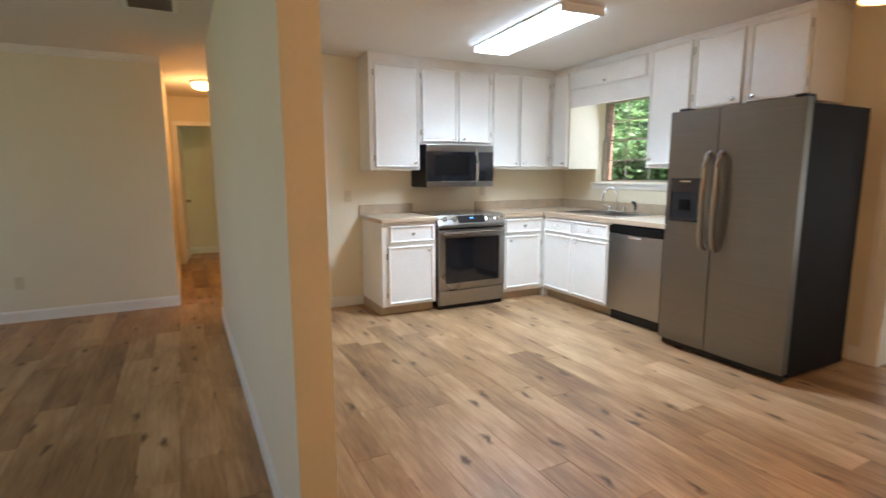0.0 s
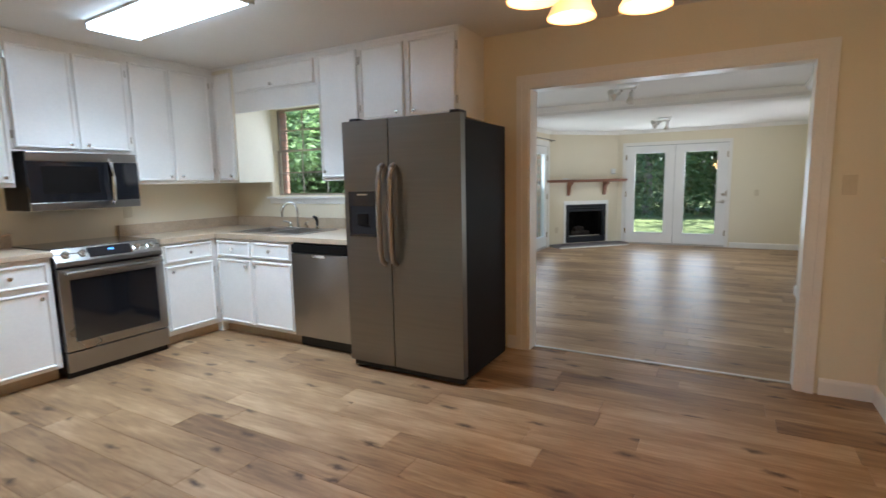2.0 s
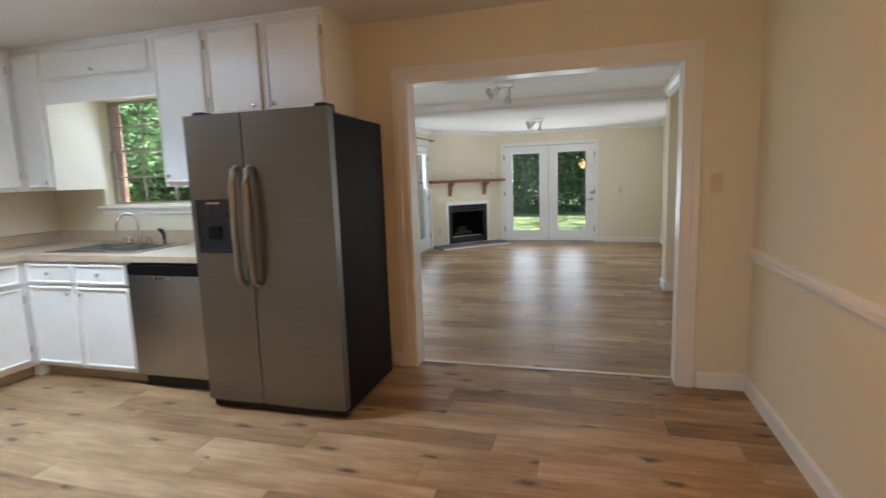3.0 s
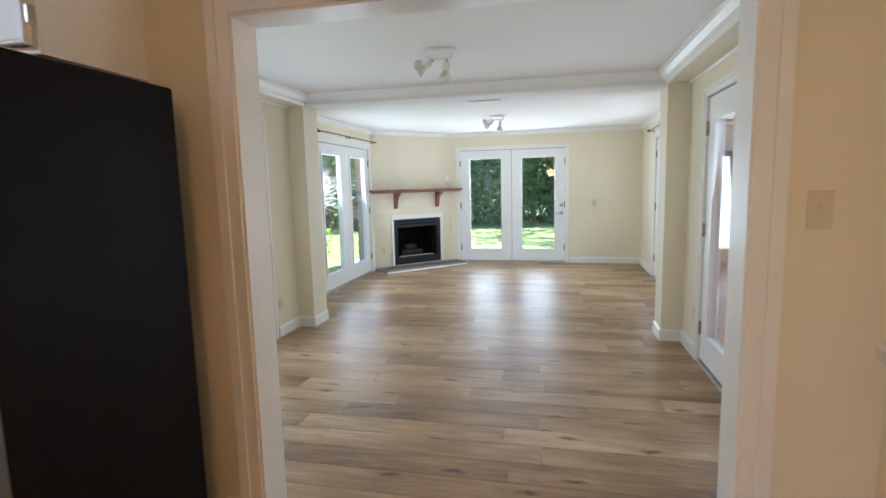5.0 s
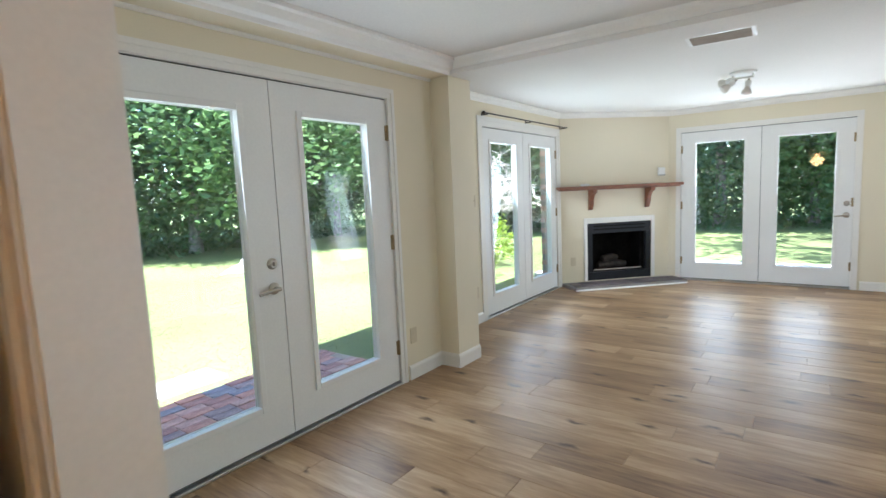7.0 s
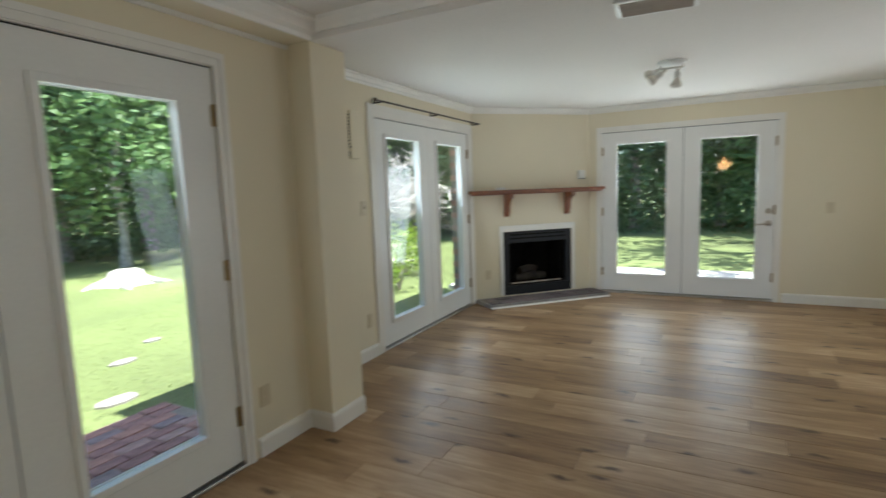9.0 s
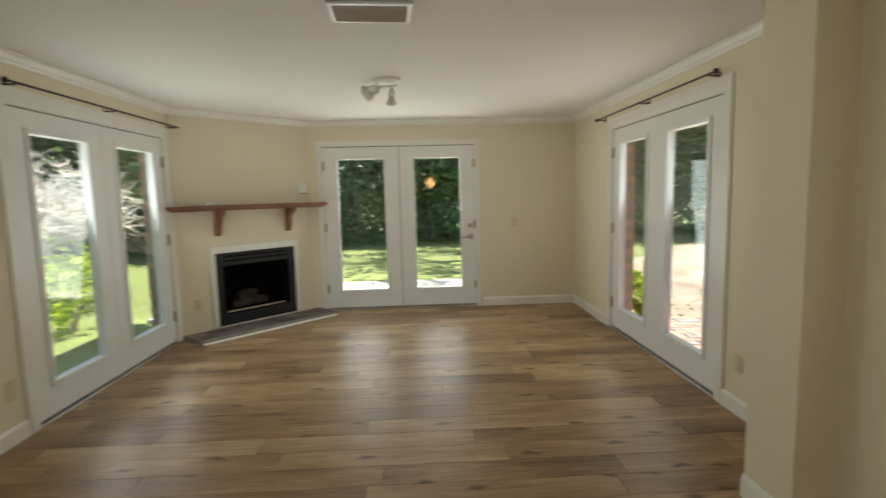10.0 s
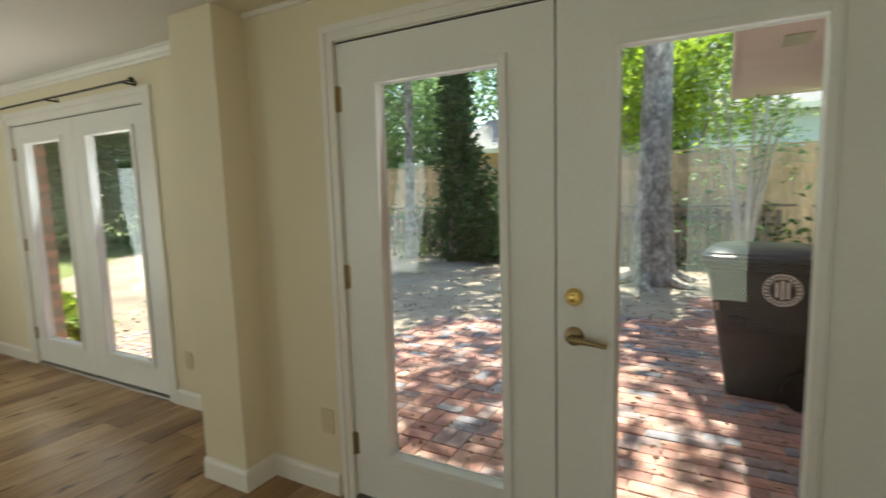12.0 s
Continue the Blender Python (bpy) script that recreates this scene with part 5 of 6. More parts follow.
def clumps(rs, count, per, radius, low, high, spread):
    """Points in clumps through an uneven crown: an ellipsoid of the given radius from low to high."""
    d = rs.normal(size=(count, 3))
    d /= np.linalg.norm(d, axis=1)[:, None]
    r = rs.uniform(0.35, 1.0, size=(count, 1)) ** 0.6 * rs.uniform(0.75, 1.15, size=(count, 1))
    c = d * r * np.array([radius, radius, (high - low) / 2]) + np.array([0, 0, (high + low) / 2])
    p = np.repeat(c, per, 0) + rs.normal(size=(count * per, 3)) * spread * rs.uniform(0.5, 1.2, size=(count * per, 1))
    return p[p[:, 2] > 0.02]


def tree(name, m, trunk_h, trunk_r, crown_r, low, high, seed, label, leaf=LEAF, count=110, per=42, size=0.12, group="", limbs=6, spread=0.38):
    """A tapered trunk with limbs and a crown of many leaves in clumps."""
    rs = np.random.RandomState(seed)
    t = thing(name, m, label, "tree", group)
    pts = [(0, 0, -0.1)]
    for k in range(1, 9):
        pts.append((rs.uniform(-0.03, 0.03) * k, rs.uniform(-0.03, 0.03) * k, trunk_h * k / 8))
    rad = [trunk_r * 1.35] + [trunk_r * (1 - 0.72 * k / 8) for k in range(1, 9)]
    bm = tube(bmesh.new(), pts, rad, 12)
    trunk = part("trunk", bm, BARK, t, smooth=True)
    for k in range(limbs):
        f = rs.uniform(0.45, 0.98)
        a = rs.uniform(0, 2 * math.pi)
        z = trunk_h * f
        ln = crown_r * rs.uniform(0.5, 0.85)
        part("limb", tube(bmesh.new(), [(0, 0, z), (math.cos(a) * ln * 0.5, math.sin(a) * ln * 0.5, z + ln * 0.35), (math.cos(a) * ln, math.sin(a) * ln, z + ln * 0.6)], [trunk_r * 0.4, trunk_r * 0.25, trunk_r * 0.08], 7), BARK, t, smooth=True)
    p = clumps(rs, count, per, crown_r, low, high, spread)
    ob = new("crown", quads_mesh("crown", leaf_quads(p, size, rs), leaf))
    ob.parent = t
    return t


# woods round the garden: a few kinds, repeated
G = "trees at the edge of the garden"
TL = "leafy green tree at the edge of the lawn"
kinds = [
    tree("tree", pose(4.5, 17.2, GROUND), 8.5, 0.16, 2.5, 0.6, 10.5, 1, TL, HAZELEAF, 170, 80, 0.12, G),
    tree("tree", pose(9.5, 16.4, GROUND), 7.0, 0.13, 2.3, 0.3, 8.5, 2, TL, LEAF, 160, 80, 0.115, G),
    tree("tree", pose(14.5, 16.0, GROUND), 9.5, 0.18, 2.8, 1.2, 12.0, 3, TL, HAZELEAF, 170, 80, 0.125, G),
]
rng = random.Random(8)
spots = [(-0.5, 18), (2.0, 16.6), (7.0, 17.6), (12.0, 15.6), (17.2, 15.2), (19.6, 13.4), (21.8, 11.2), (22.4, 8.4), (22.8, 5.8), (22.2, 3.2), (23.0, 0.8), (22.6, -1.8), (23.0, -4.4), (22.4, -7.0), (21.6, -9.6),
         (20.5, -14.5), (19.8, 8.0), (12.6, -22.5), (8.6, -23.5), (17.5, -17.5)]
for k, (x, y) in enumerate(spots):
    copy_thing(kinds[k % 3], pose(x, y, GROUND, 0, 0, rng.uniform(0, 360)))

rs = np.random.RandomState(31)


def woods(name, n, x0, x1, y0, y1, top, size, label, mat, per=1, spread=0.3):
    """Leaves through a belt of woods, in clumps of `per` leaves under an uneven top."""
    c = n // per
    p = np.stack([rs.uniform(x0, x1, c), rs.uniform(y0, y1, c), rs.uniform(0, 1, c) ** 0.9], 1)
    wave = 0.80 + 0.14 * np.sin(0.9 * (p[:, 0] + p[:, 1])) + 0.10 * np.sin(2.3 * (p[:, 0] - 0.6 * p[:, 1]) + 1.0)
    p[:, 2] = GROUND + top * wave * p[:, 2]
    p = np.repeat(p, per, 0)
    p += rs.normal(size=p.shape) * spread
    p[:, 2] = np.maximum(p[:, 2], GROUND + 0.03)
    ob = new(name, quads_mesh(name, leaf_quads(p, size, rs, 1.0), mat))
    return tagged(ob, label, "woods", kind="stuff")


woods("far_woods", 100000, -10, 24, 18.0, 22.0, 12, 0.125, "dense dark woods behind the lawn", HAZELEAF, 50, 0.5)
woods("far_woods", 100000, 23.6, 27.5, -12, 20, 12, 0.13, "dense dark woods behind the lawn", HAZELEAF, 50, 0.5)
woods("far_woods", 40000, -12, 34, -33, -27, 16, 0.24, "sunlit woods behind the neighbouring houses", LEAF, 40, 0.7)
woods("undergrowth", 24000, -2, 19, 15.2, 18.0, 2.4, 0.085, "low leafy undergrowth along the woods", LEAF, 30, 0.35)
woods("undergrowth", 24000, 21.2, 24.0, -9, 14, 2.2, 0.085, "low leafy undergrowth along the woods", LEAF, 30, 0.35)
woods("fence_vines", 1500, 8.6, 12.2, -8.72, -8.60, 1.15, 0.07, "ivy on the low fence", IVY)
woods("fence_vines", 500, 4.2, 6.2, -8.68, -8.58, 1.2, 0.07, "ivy on the low fence", IVY)
n = 8000
hz = rs.uniform(0, 1, n) ** 1.15
ang = rs.uniform(0, 2 * math.pi, n)
rad = (0.30 + 0.16 * np.sin(np.minimum(1.0, 1.6 * hz + 0.12) * math.pi) - 0.10 * hz + 0.11 * np.sin(3 * ang + 11 * hz) + 0.06 * np.sin(7 * ang - 23 * hz)) * rs.uniform(0.45, 1.2, n)
p = np.stack([10.34 - 0.40 * (1 - hz) ** 2 + rad * (1.0 + 0.5 * (1 - hz) ** 2) * np.cos(ang), -8.25 + rad * np.sin(ang), GROUND + 0.03 + 4.6 * hz], 1)
tagged(new("ivy_column", quads_mesh("ivy_column", leaf_quads(p, 0.08, rs), IVY)), "dark ivy grown thickly over a trunk", "ivy", kind="stuff")

# grass blades on the near lawn
n = 100000
p = np.stack([rs.uniform(4.6, 17, n), rs.uniform(4.6, 14.5, n), np.full(n, GROUND - 0.02)], 1)
p2 = np.stack([rs.uniform(14.4, 21, 16000), rs.uniform(-3, 6, 16000), np.full(16000, GROUND - 0.02)], 1)
p = np.concatenate([p, p2])
a = rs.uniform(0, 2 * math.pi, len(p))
h = rs.uniform(0.004, 0.009, len(p))
d = np.stack([np.cos(a), np.sin(a), np.zeros(len(p))], 1)
lean = np.stack([rs.normal(size=len(p)) * 0.012, rs.normal(size=len(p)) * 0.012, h], 1)
blades = np.stack([p - d * 0.005, p + d * 0.005, p + d * 0.003 + lean * 0.7, p + lean], 1)
tagged(new("grass", quads_mesh("grass", blades, BLADE)), "short green grass blades on the lawn", "grass", kind="stuff")

# soil, slabs, stump
structure("soil_bed", prism(bmesh.new(), [(3.5, -9.3), (18, -9.3), (19.5, -6.5), (16.5, -3.6), (13.2, -2.0), (12.2, -0.9), (3.5, -0.9)], GROUND - 0.10, GROUND - 0.012, "z"), SOIL, "bare soil strewn with leaf litter", "soil")
structure("patio_slab", boxes((FAR_X + 0.16, 14.2, -1.6, 4.6, -0.2, -0.07), bevel=0.01), CONCRETE, "pale sunlit concrete patio slab", "patio")
n = 4200
p = np.stack([rs.uniform(4.0, 13, n), rs.uniform(-8.5, -1.0, n), np.full(n, GROUND + 0.006)], 1)
tagged(new("dead_leaves", quads_mesh("dead_leaves", leaf_quads(p, 0.022, rs, 0.05), DEADLEAF)), "scattered dry brown leaves on the ground", "leaves", kind="stuff")
for x, y, w, l in ((7.27, 5.08, 0.26, 0.15), (7.83, 5.98, 0.20, 0.12), (8.40, 6.42, 0.15, 0.10)):
    st = bmesh.new()
    r2 = random.Random(int(x * 10))
    prism(st, [(math.cos(t) * w * r2.uniform(0.85, 1.1) / 1.6, math.sin(t) * l * r2.uniform(0.85, 1.1) / 1.6) for t in [k * math.pi / 4 for k in range(8)]], -0.04, 0.012, "z")
    o = part("stepping_stone", st, GROUT)
    o.location = (x, y, GROUND - 0.015)
    tagged(o, "flat pale stepping stone in the grass", "stepping stone", "stepping stones")
tagged(part("stepping_stone", boxes((5.62, 6.50, 4.86, 5.20, GROUND - 0.06, GROUND + 0.004), bevel=0.008), CONCRETE), "pale concrete slab beside the brick step", "stepping stone", "stepping stones")
su = thing("tree_stump", pose(10.55, 10.5, GROUND - 0.03), "pale weathered tree stump with spread roots", "stump")
bm = lathe(bmesh.new(), [(0.46, 0), (0.32, 0.09), (0.27, 0.20), (0.25, 0.26), (0.20, 0.28)], None, 22)
for v in bm.verts:
    k = 1 + 0.16 * math.sin(5 * math.atan2(v.co.y, v.co.x)) + 0.06 * noise.noise(v.co * 4)
    v.co.x *= k
    v.co.y *= k
part("wood", bm, PALEBARK, su, smooth=True)
for k in range(5):
    a = 2 * math.pi * k / 5 + 0.3
    part("root", tube(bmesh.new(), [(0.25 * math.cos(a), 0.25 * math.sin(a), 0.11), (0.5 * math.cos(a), 0.5 * math.sin(a), 0.04), (0.75 * math.cos(a + 0.2), 0.75 * math.sin(a + 0.2), -0.02)], [0.08, 0.06, 0.03], 8), PALEBARK, su, smooth=True)

# pale bare shrub and green bushes outside the doors by the fireplace
sb = thing("bare_shrub", pose(13.2, 6.6, GROUND), "pale bare-branched shrub on the lawn", "shrub")
r2 = random.Random(3)
part("trunk", tube(bmesh.new(), [(0, 0, -0.05), (0.05, 0.02, 0.5), (-0.02, 0.06, 1.0), (0.03, 0.0, 1.35)], [0.06, 0.05, 0.045, 0.03], 8), PALEBARK, sb, smooth=True)
for k in range(40):
    a, e = r2.uniform(0, 2 * math.pi), r2.uniform(0.05, 1.25)
    z0 = r2.uniform(0.85, 1.35)
    q = [(0, 0, z0)]
    for j in range(1, 6):
        f = j / 5
        q.append((math.cos(a) * 1.3 * f * math.cos(e) + r2.uniform(-0.10, 0.10), math.sin(a) * 1.3 * f * math.cos(e) + r2.uniform(-0.10, 0.10), z0 + 1.15 * f * math.sin(e) - 0.25 * f * f * math.cos(e) + r2.uniform(-0.06, 0.06)))
    bm = tube(bmesh.new(), q, [0.022, 0.017, 0.013, 0.010, 0.007, 0.003], 5)
    for j in range(1, 6):
        for s in range(7):
            b0 = Vector(q[j])
            tube(bm, [b0, b0 + Vector((r2.uniform(-0.30, 0.30), r2.uniform(-0.30, 0.30), r2.uniform(-0.15, 0.28)))], [0.008, 0.004], 4)
    part("branch", bm, PALEBARK, sb)


def bush(m, r, h, seed, label, mat, size=0.05, count=40, per=30):
    r3 = np.random.RandomState(seed)
    b = thing("bush", m, label, "bush", "garden bushes")
    p = clumps(r3, count, per, r, 0.05, h, r * 0.22)
    o = new("leaves", quads_mesh("leaves", leaf_quads(p, size, r3), mat))
    o.parent = b
    for k in range(5):
        a = 2 * math.pi * k / 5
        part("stem", tube(bmesh.new(), [(0, 0, -0.03), (0.5 * r * math.cos(a), 0.5 * r * math.sin(a), h * 0.6)], [0.012, 0.006], 5), BARK, b)
    return b


bush(pose(11.6, 5.3, GROUND), 0.45, 1.15, 41, "bright green leafy bush by the house", SUNLEAF, 0.05, 16, 24)
bush(pose(12.8, 5.9, GROUND), 0.5, 0.9, 42, "bright green leafy bush by the house", SUNLEAF, 0.05, 20, 24)
bush(pose(12.3, -1.7, GROUND), 0.20, 0.36, 43, "strappy green plant beside the patio", SUNLEAF, 0.11, 18, 14)
bush(pose(11.2, -1.45, GROUND), 0.17, 0.32, 44, "strappy green plant beside the patio", SUNLEAF, 0.11, 18, 14)

# board fence, low picket fence in front of it
fe = thing("board_fence", pose(9.5, -9.2, GROUND), "tall tan wooden board fence", "fence")
x = 1.0
while x < 19:
    w = 0.138
    bd = boxes((x, x + w, -9.20, -9.18, GROUND, 1.90 + rng.uniform(-0.02, 0.02)))
    wpart("board", bd, FENCEW, fe)
    x += w + 0.006
for z in (0.35, 1.55):
    wpart("rail", boxes((1.0, 19, -9.178, -9.14, z, z + 0.09)), FENCEW, fe)
wpart("cap", boxes((1.0, 19, -9.23, -9.15, 1.925, 1.955)), FENCEW, fe)
fe.matrix_world = Matrix.Translation((7.3, -9.2, 0)) @ Matrix.Rotation(radians(-9), 4, "Z") @ Matrix.Translation((-7.3, 9.2, 0)) @ fe.matrix_basis
pf = thing("picket_fence", pose(9.5, -8.75, GROUND), "low weathered grey picket fence", "fence")
x = 3.0
while x < 14:
    wpart("picket", boxes((x, x + 0.085, -8.76, -8.74, GROUND, 0.86 + rng.uniform(-0.03, 0.03))), GREYWOOD, pf)
    x += 0.145
for z in (0.1, 0.70):
    wpart("rail", boxes((3.0, 14, -8.80, -8.762, z, z + 0.07)), GREYWOOD, pf)
wpart("top_rail", boxes((3.0, 14, -8.80, -8.72, 0.93, 0.97)), GREYWOOD, pf)

# trees of the patio side
tree("tree", pose(12.0, 13.0, GROUND), 4.6, 0.11, 2.1, 1.0, 6.2, 56, "sunlit young tree on the lawn's edge", LEAF, 120, 44, 0.12)
tree("tree", pose(15.6, 11.6, GROUND), 5.0, 0.12, 2.2, 1.4, 6.6, 57, "sunlit young tree on the lawn's edge", LEAF, 120, 44, 0.12)
tree("tree", pose(17.4, -2.6, GROUND), 10.5, 0.17, 3.2, 5.6, 11.5, 71, "tall shade tree with a high crown on the lawn", LEAF, 48, 40, 0.15, limbs=5)
big = tree("tree", pose(6.34, -6.90, GROUND), 11.0, 0.26, 3.8, 5.6, 12.0, 51, "tall tree with thick grey bark beside the patio", LEAF, 130, 46, 0.13)
tree("tree", pose(11.6, -8.4, GROUND), 9.0, 0.12, 2.4, 4.4, 10.0, 52, "slender tree by the fence", SUNLEAF, 110, 40, 0.12)
tree("tree", pose(10.35, -8.3, GROUND), 10.0, 0.17, 2.8, 4.8, 11.0, 53, "ivy-clad tree by the fence", LEAF, 100, 38, 0.12)
tree("tree", pose(7.6, -12.4, GROUND), 4.5, 0.10, 2.2, 2.0, 6.0, 54, "bright sunlit yellow-green tree behind the fence", SUNLEAF, 110, 46, 0.11)
tree("tree", pose(5.9, -12.8, GROUND), 4.8, 0.10, 2.0, 2.4, 6.0, 55, "bright sunlit yellow-green tree behind the fence", SUNLEAF, 90, 46, 0.11)
cm = thing("crape_myrtle", pose(5.15, -7.6, GROUND), "slender many-stemmed small tree by the fence", "tree")
r2 = random.Random(12)
for k in range(7):
    a = r2.uniform(0, 2 * math.pi)
    part("stem", tube(bmesh.new(), [(0, 0, 0), (0.12 * math.cos(a), 0.12 * math.sin(a), 0.9), (0.3 * math.cos(a), 0.3 * math.sin(a), 1.8), (0.55 * math.cos(a), 0.55 * math.sin(a), 2.9)], [0.045, 0.036, 0.026, 0.01], 7), PALEBARK, cm, smooth=True)
r3 = np.random.RandomState(61)
o = new("leaves", quads_mesh("leaves", leaf_quads(clumps(r3, 34, 22, 0.75, 1.2, 3.6, 0.22), 0.05, r3), LEAF))
o.parent = cm
# roots of the big tree
for k in range(6):
    a = 2 * math.pi * k / 6 + 0.4
    part("root", tube(bmesh.new(), [(0.22 * math.cos(a), 0.22 * math.sin(a), 0.14), (0.5 * math.cos(a), 0.5 * math.sin(a), 0.04), (0.85 * math.cos(a + 0.3), 0.85 * math.sin(a + 0.3), -0.05)], [0.10, 0.07, 0.03], 7), BARK, big, smooth=True)


def house(m, w, d, wall_h, ridge, mat, label):
    """A neighbour's house: lap-sided walls, gable roof with overhang, windows."""
    h = thing("house", m, label, "house", "neighbouring houses")
    part("wall", boxes((-w / 2, w / 2, 0, d, 0, wall_h)), mat, h)
    for k in range(int(wall_h / 0.18)):
        part("siding_board", boxes((-w / 2, w / 2, -0.018, -0.001, 0.18 * k + 0.004, 0.18 * k + 0.178)), mat, h)
    part("roof", prism(bmesh.new(), [(-0.5, wall_h - 0.1), (d / 2, ridge), (d + 0.5, wall_h - 0.1), (d + 0.5, wall_h + 0.05), (d / 2, ridge + 0.15), (-0.5, wall_h + 0.05)], -w / 2 - 0.4, w / 2 + 0.4, "x"), SHINGLE, h)
    part("fascia", boxes((-w / 2 - 0.4, w / 2 + 0.4, -0.52, -0.49, wall_h - 0.12, wall_h + 0.06)), TRIM, h, "white fascia board")
    for x in (-w / 4, w / 4):
        wn2 = part("window", boxes((x - 0.5, x + 0.5, -0.04, -0.019, 1.0, 2.2)), BLKGLASS, h)
        part("window_frame", boxes((x - 0.58, x - 0.5, -0.05, -0.019, 0.92, 2.28), (x + 0.5, x + 0.58, -0.05, -0.019, 0.92, 2.28), (x - 0.5, x + 0.5, -0.05, -0.019, 2.2, 2.28), (x - 0.5, x + 0.5, -0.05, -0.019, 0.92, 1.0)), TRIM, wn2)
    return h


house(pose(12.3, -17.8, GROUND, 0, 0, 176), 5.6, 6.5, 2.95, 4.5, PEACH, "neighbour's peach house with a grey shingle roof")
house(pose(22.8, -22.2, GROUND, 0, 0, 170), 6.0, 6.0, 2.5, 3.9, PEACH, "neighbour's low house far behind the fence")
house(pose(3.2, -18.1, GROUND, 0, 0, 190), 5.6, 6.0, 3.7, 5.8, BLUESIDE, "neighbour's pale blue house behind the trees")

# wing of the house beside the patio: wall and overhanging eave
wall("wall_wing", "y", -6.6, -0.62, 4.26, 4.38, GROUND, 2.5, (), "brick wall of the house wing", WALLBRICK)
structure("eave_wing", boxes((4.30, 5.38, -6.9, RIGHT2_Y - 0.63, 2.50, 2.56), (5.36, 5.40, -6.92, RIGHT2_Y - 0.63, 2.48, 2.66), (4.30, 5.40, -6.94, -6.90, 2.48, 2.66)), EAVE, "painted soffit of the wing's eave", "eave")
sv = thing("soffit_vent", pose(4.95, -3.9, 2.50), "small grey vent in the soffit", "vent")
part("grille", boxes((-0.10, 0.10, -0.20, 0.20, -0.010, -0.001)), NICKEL, sv)


# brick outer skin of the living room
def brick_skin(name, axis, a0, a1, face, out, z0, z1, openings=()):
    """Courses of bricks, 0.09 m thick, from the plane `face` outwards, with a mortar bed behind."""
    bm = bmesh.new()
    bl, bh, j = 0.20, 0.062, 0.010
    z, row = z0, 0
    while z + bh <= z1:
        a = a0 - (bl + j) / 2 * (row % 2)
        while a < a1:
            b0, b1 = max(a, a0), min(a + bl, a1)
            for o0, o1, s, h in openings:
                if z + bh > s and z < h and b1 > o0 and b0 < o1:
                    if b0 < o0:
                        b1 = o0
                    elif b1 > o1:
                        b0 = o1
                    else:
                        b1 = b0
            if b1 - b0 > 0.02:
                f0, f1 = sorted((face, face + out * 0.09))
                if axis == "x":
                    box(bm, b0, b1, f0, f1, z, z + bh)
                else:
                    box(bm, f0, f1, b0, b1, z, z + bh)
            a += bl + j
        z += bh + j
        row += 1
    ob = structure(name, bm, WALLBRICK, "red brick outer skin of the living room", "brick wall")
    mb = bmesh.new()
    f0, f1 = sorted((face, face + out * 0.082))
    at = a0
    for o0, o1, s, h in sorted(openings):
        for u0, u1, h0, h1 in ((at, o0, z0, z1), (o0, o1, h, z1), (o0, o1, z0, s)):
            if h1 - h0 < 0.01:
                continue
            if axis == "x":
                box(mb, u0 + 0.001, u1 - 0.001, f0, f1, h0, h1)
            else:
                box(mb, f0, f1, u0 + 0.001, u1 - 0.001, h0, h1)
        at = o1
    if axis == "x":
        box(mb, at + 0.001, a1 - 0.001, f0, f1, z0, z1)
    else:
        box(mb, f0, f1, at + 0.001, a1 - 0.001, z0, z1)
    part("mortar", mb, MORTAR, ob)
    return ob


brick_skin("brick_skin_north", "x", WX1, COL0 - 0.0, LEFT_Y + 0.131, 1, GROUND, 2.34, [(5.0, 6.87, -1, 2.0)])
brick_skin("brick_skin_return_north", "y", LEFT_Y + 0.222, LEFT2_Y + 0.22, COL0 - 0.001, -1, GROUND, 2.34)
brick_skin("brick_skin_back_north", "x", COL0 - 0.09, FAR_X + 0.22, LEFT2_Y + 0.131, 1, GROUND, 2.34, [(8.70, 10.49, -1, 2.0)])
brick_skin("brick_skin_east", "y", RIGHT2_Y - 0.22, LEFT2_Y + 0.13, FAR_X + 0.131, 1, GROUND, 2.34, [(0.50, 2.30, -1, 2.0)])
brick_skin("brick_skin_back_south", "x", COL0 - 0.09, FAR_X + 0.22, RIGHT2_Y - 0.131, -1, GROUND, 2.34, [(8.705, 10.495, -1, 2.0)])
brick_skin("brick_skin_return_south", "y", RIGHT2_Y - 0.22, RIGHT_Y - 0.222, COL0 - 0.001, -1, GROUND, 2.34)
brick_skin("brick_skin_kitchen", "y", LEFT_Y + 0.223, RANGE_Y + 0.12, WX1 + 0.001, 1, GROUND, 2.46, [(3.615, 4.605, 1.20, 2.115)])
brick_skin("brick_skin_south", "x", WX1, COL0, RIGHT_Y - 0.131, -1, GROUND, 2.34, [(4.985, 6.855, -1, 2.0)])

# wheelie bin
bn = thing("wheelie_bin", pose(5.15, -2.90, GROUND, 0, 0, -96), "dark grey plastic wheelie bin with round white emblem", "trash bin")
bm = bmesh.new()
prof = [(0.0, 0.185, 0.205), (0.02, 0.200, 0.220), (0.10, 0.207, 0.228), (0.90, 0.292, 0.342), (0.912, 0.312, 0.360), (0.965, 0.312, 0.360)]
rings = []
for z, hx, hy in prof:
    ring = []
    for sx, sy in ((1, 1), (-1, 1), (-1, -1), (1, -1)):
        for kk in range(4):
            a = {(1, 1): 0, (-1, 1): 90, (-1, -1): 180, (1, -1): 270}[(sx, sy)] + 30 * kk
            rr = 0.06
            ring.append(bm.verts.new((sx * (hx - rr) + rr * math.cos(radians(a)), sy * (hy - rr) + rr * math.sin(radians(a)), z)))
    rings.append(ring)
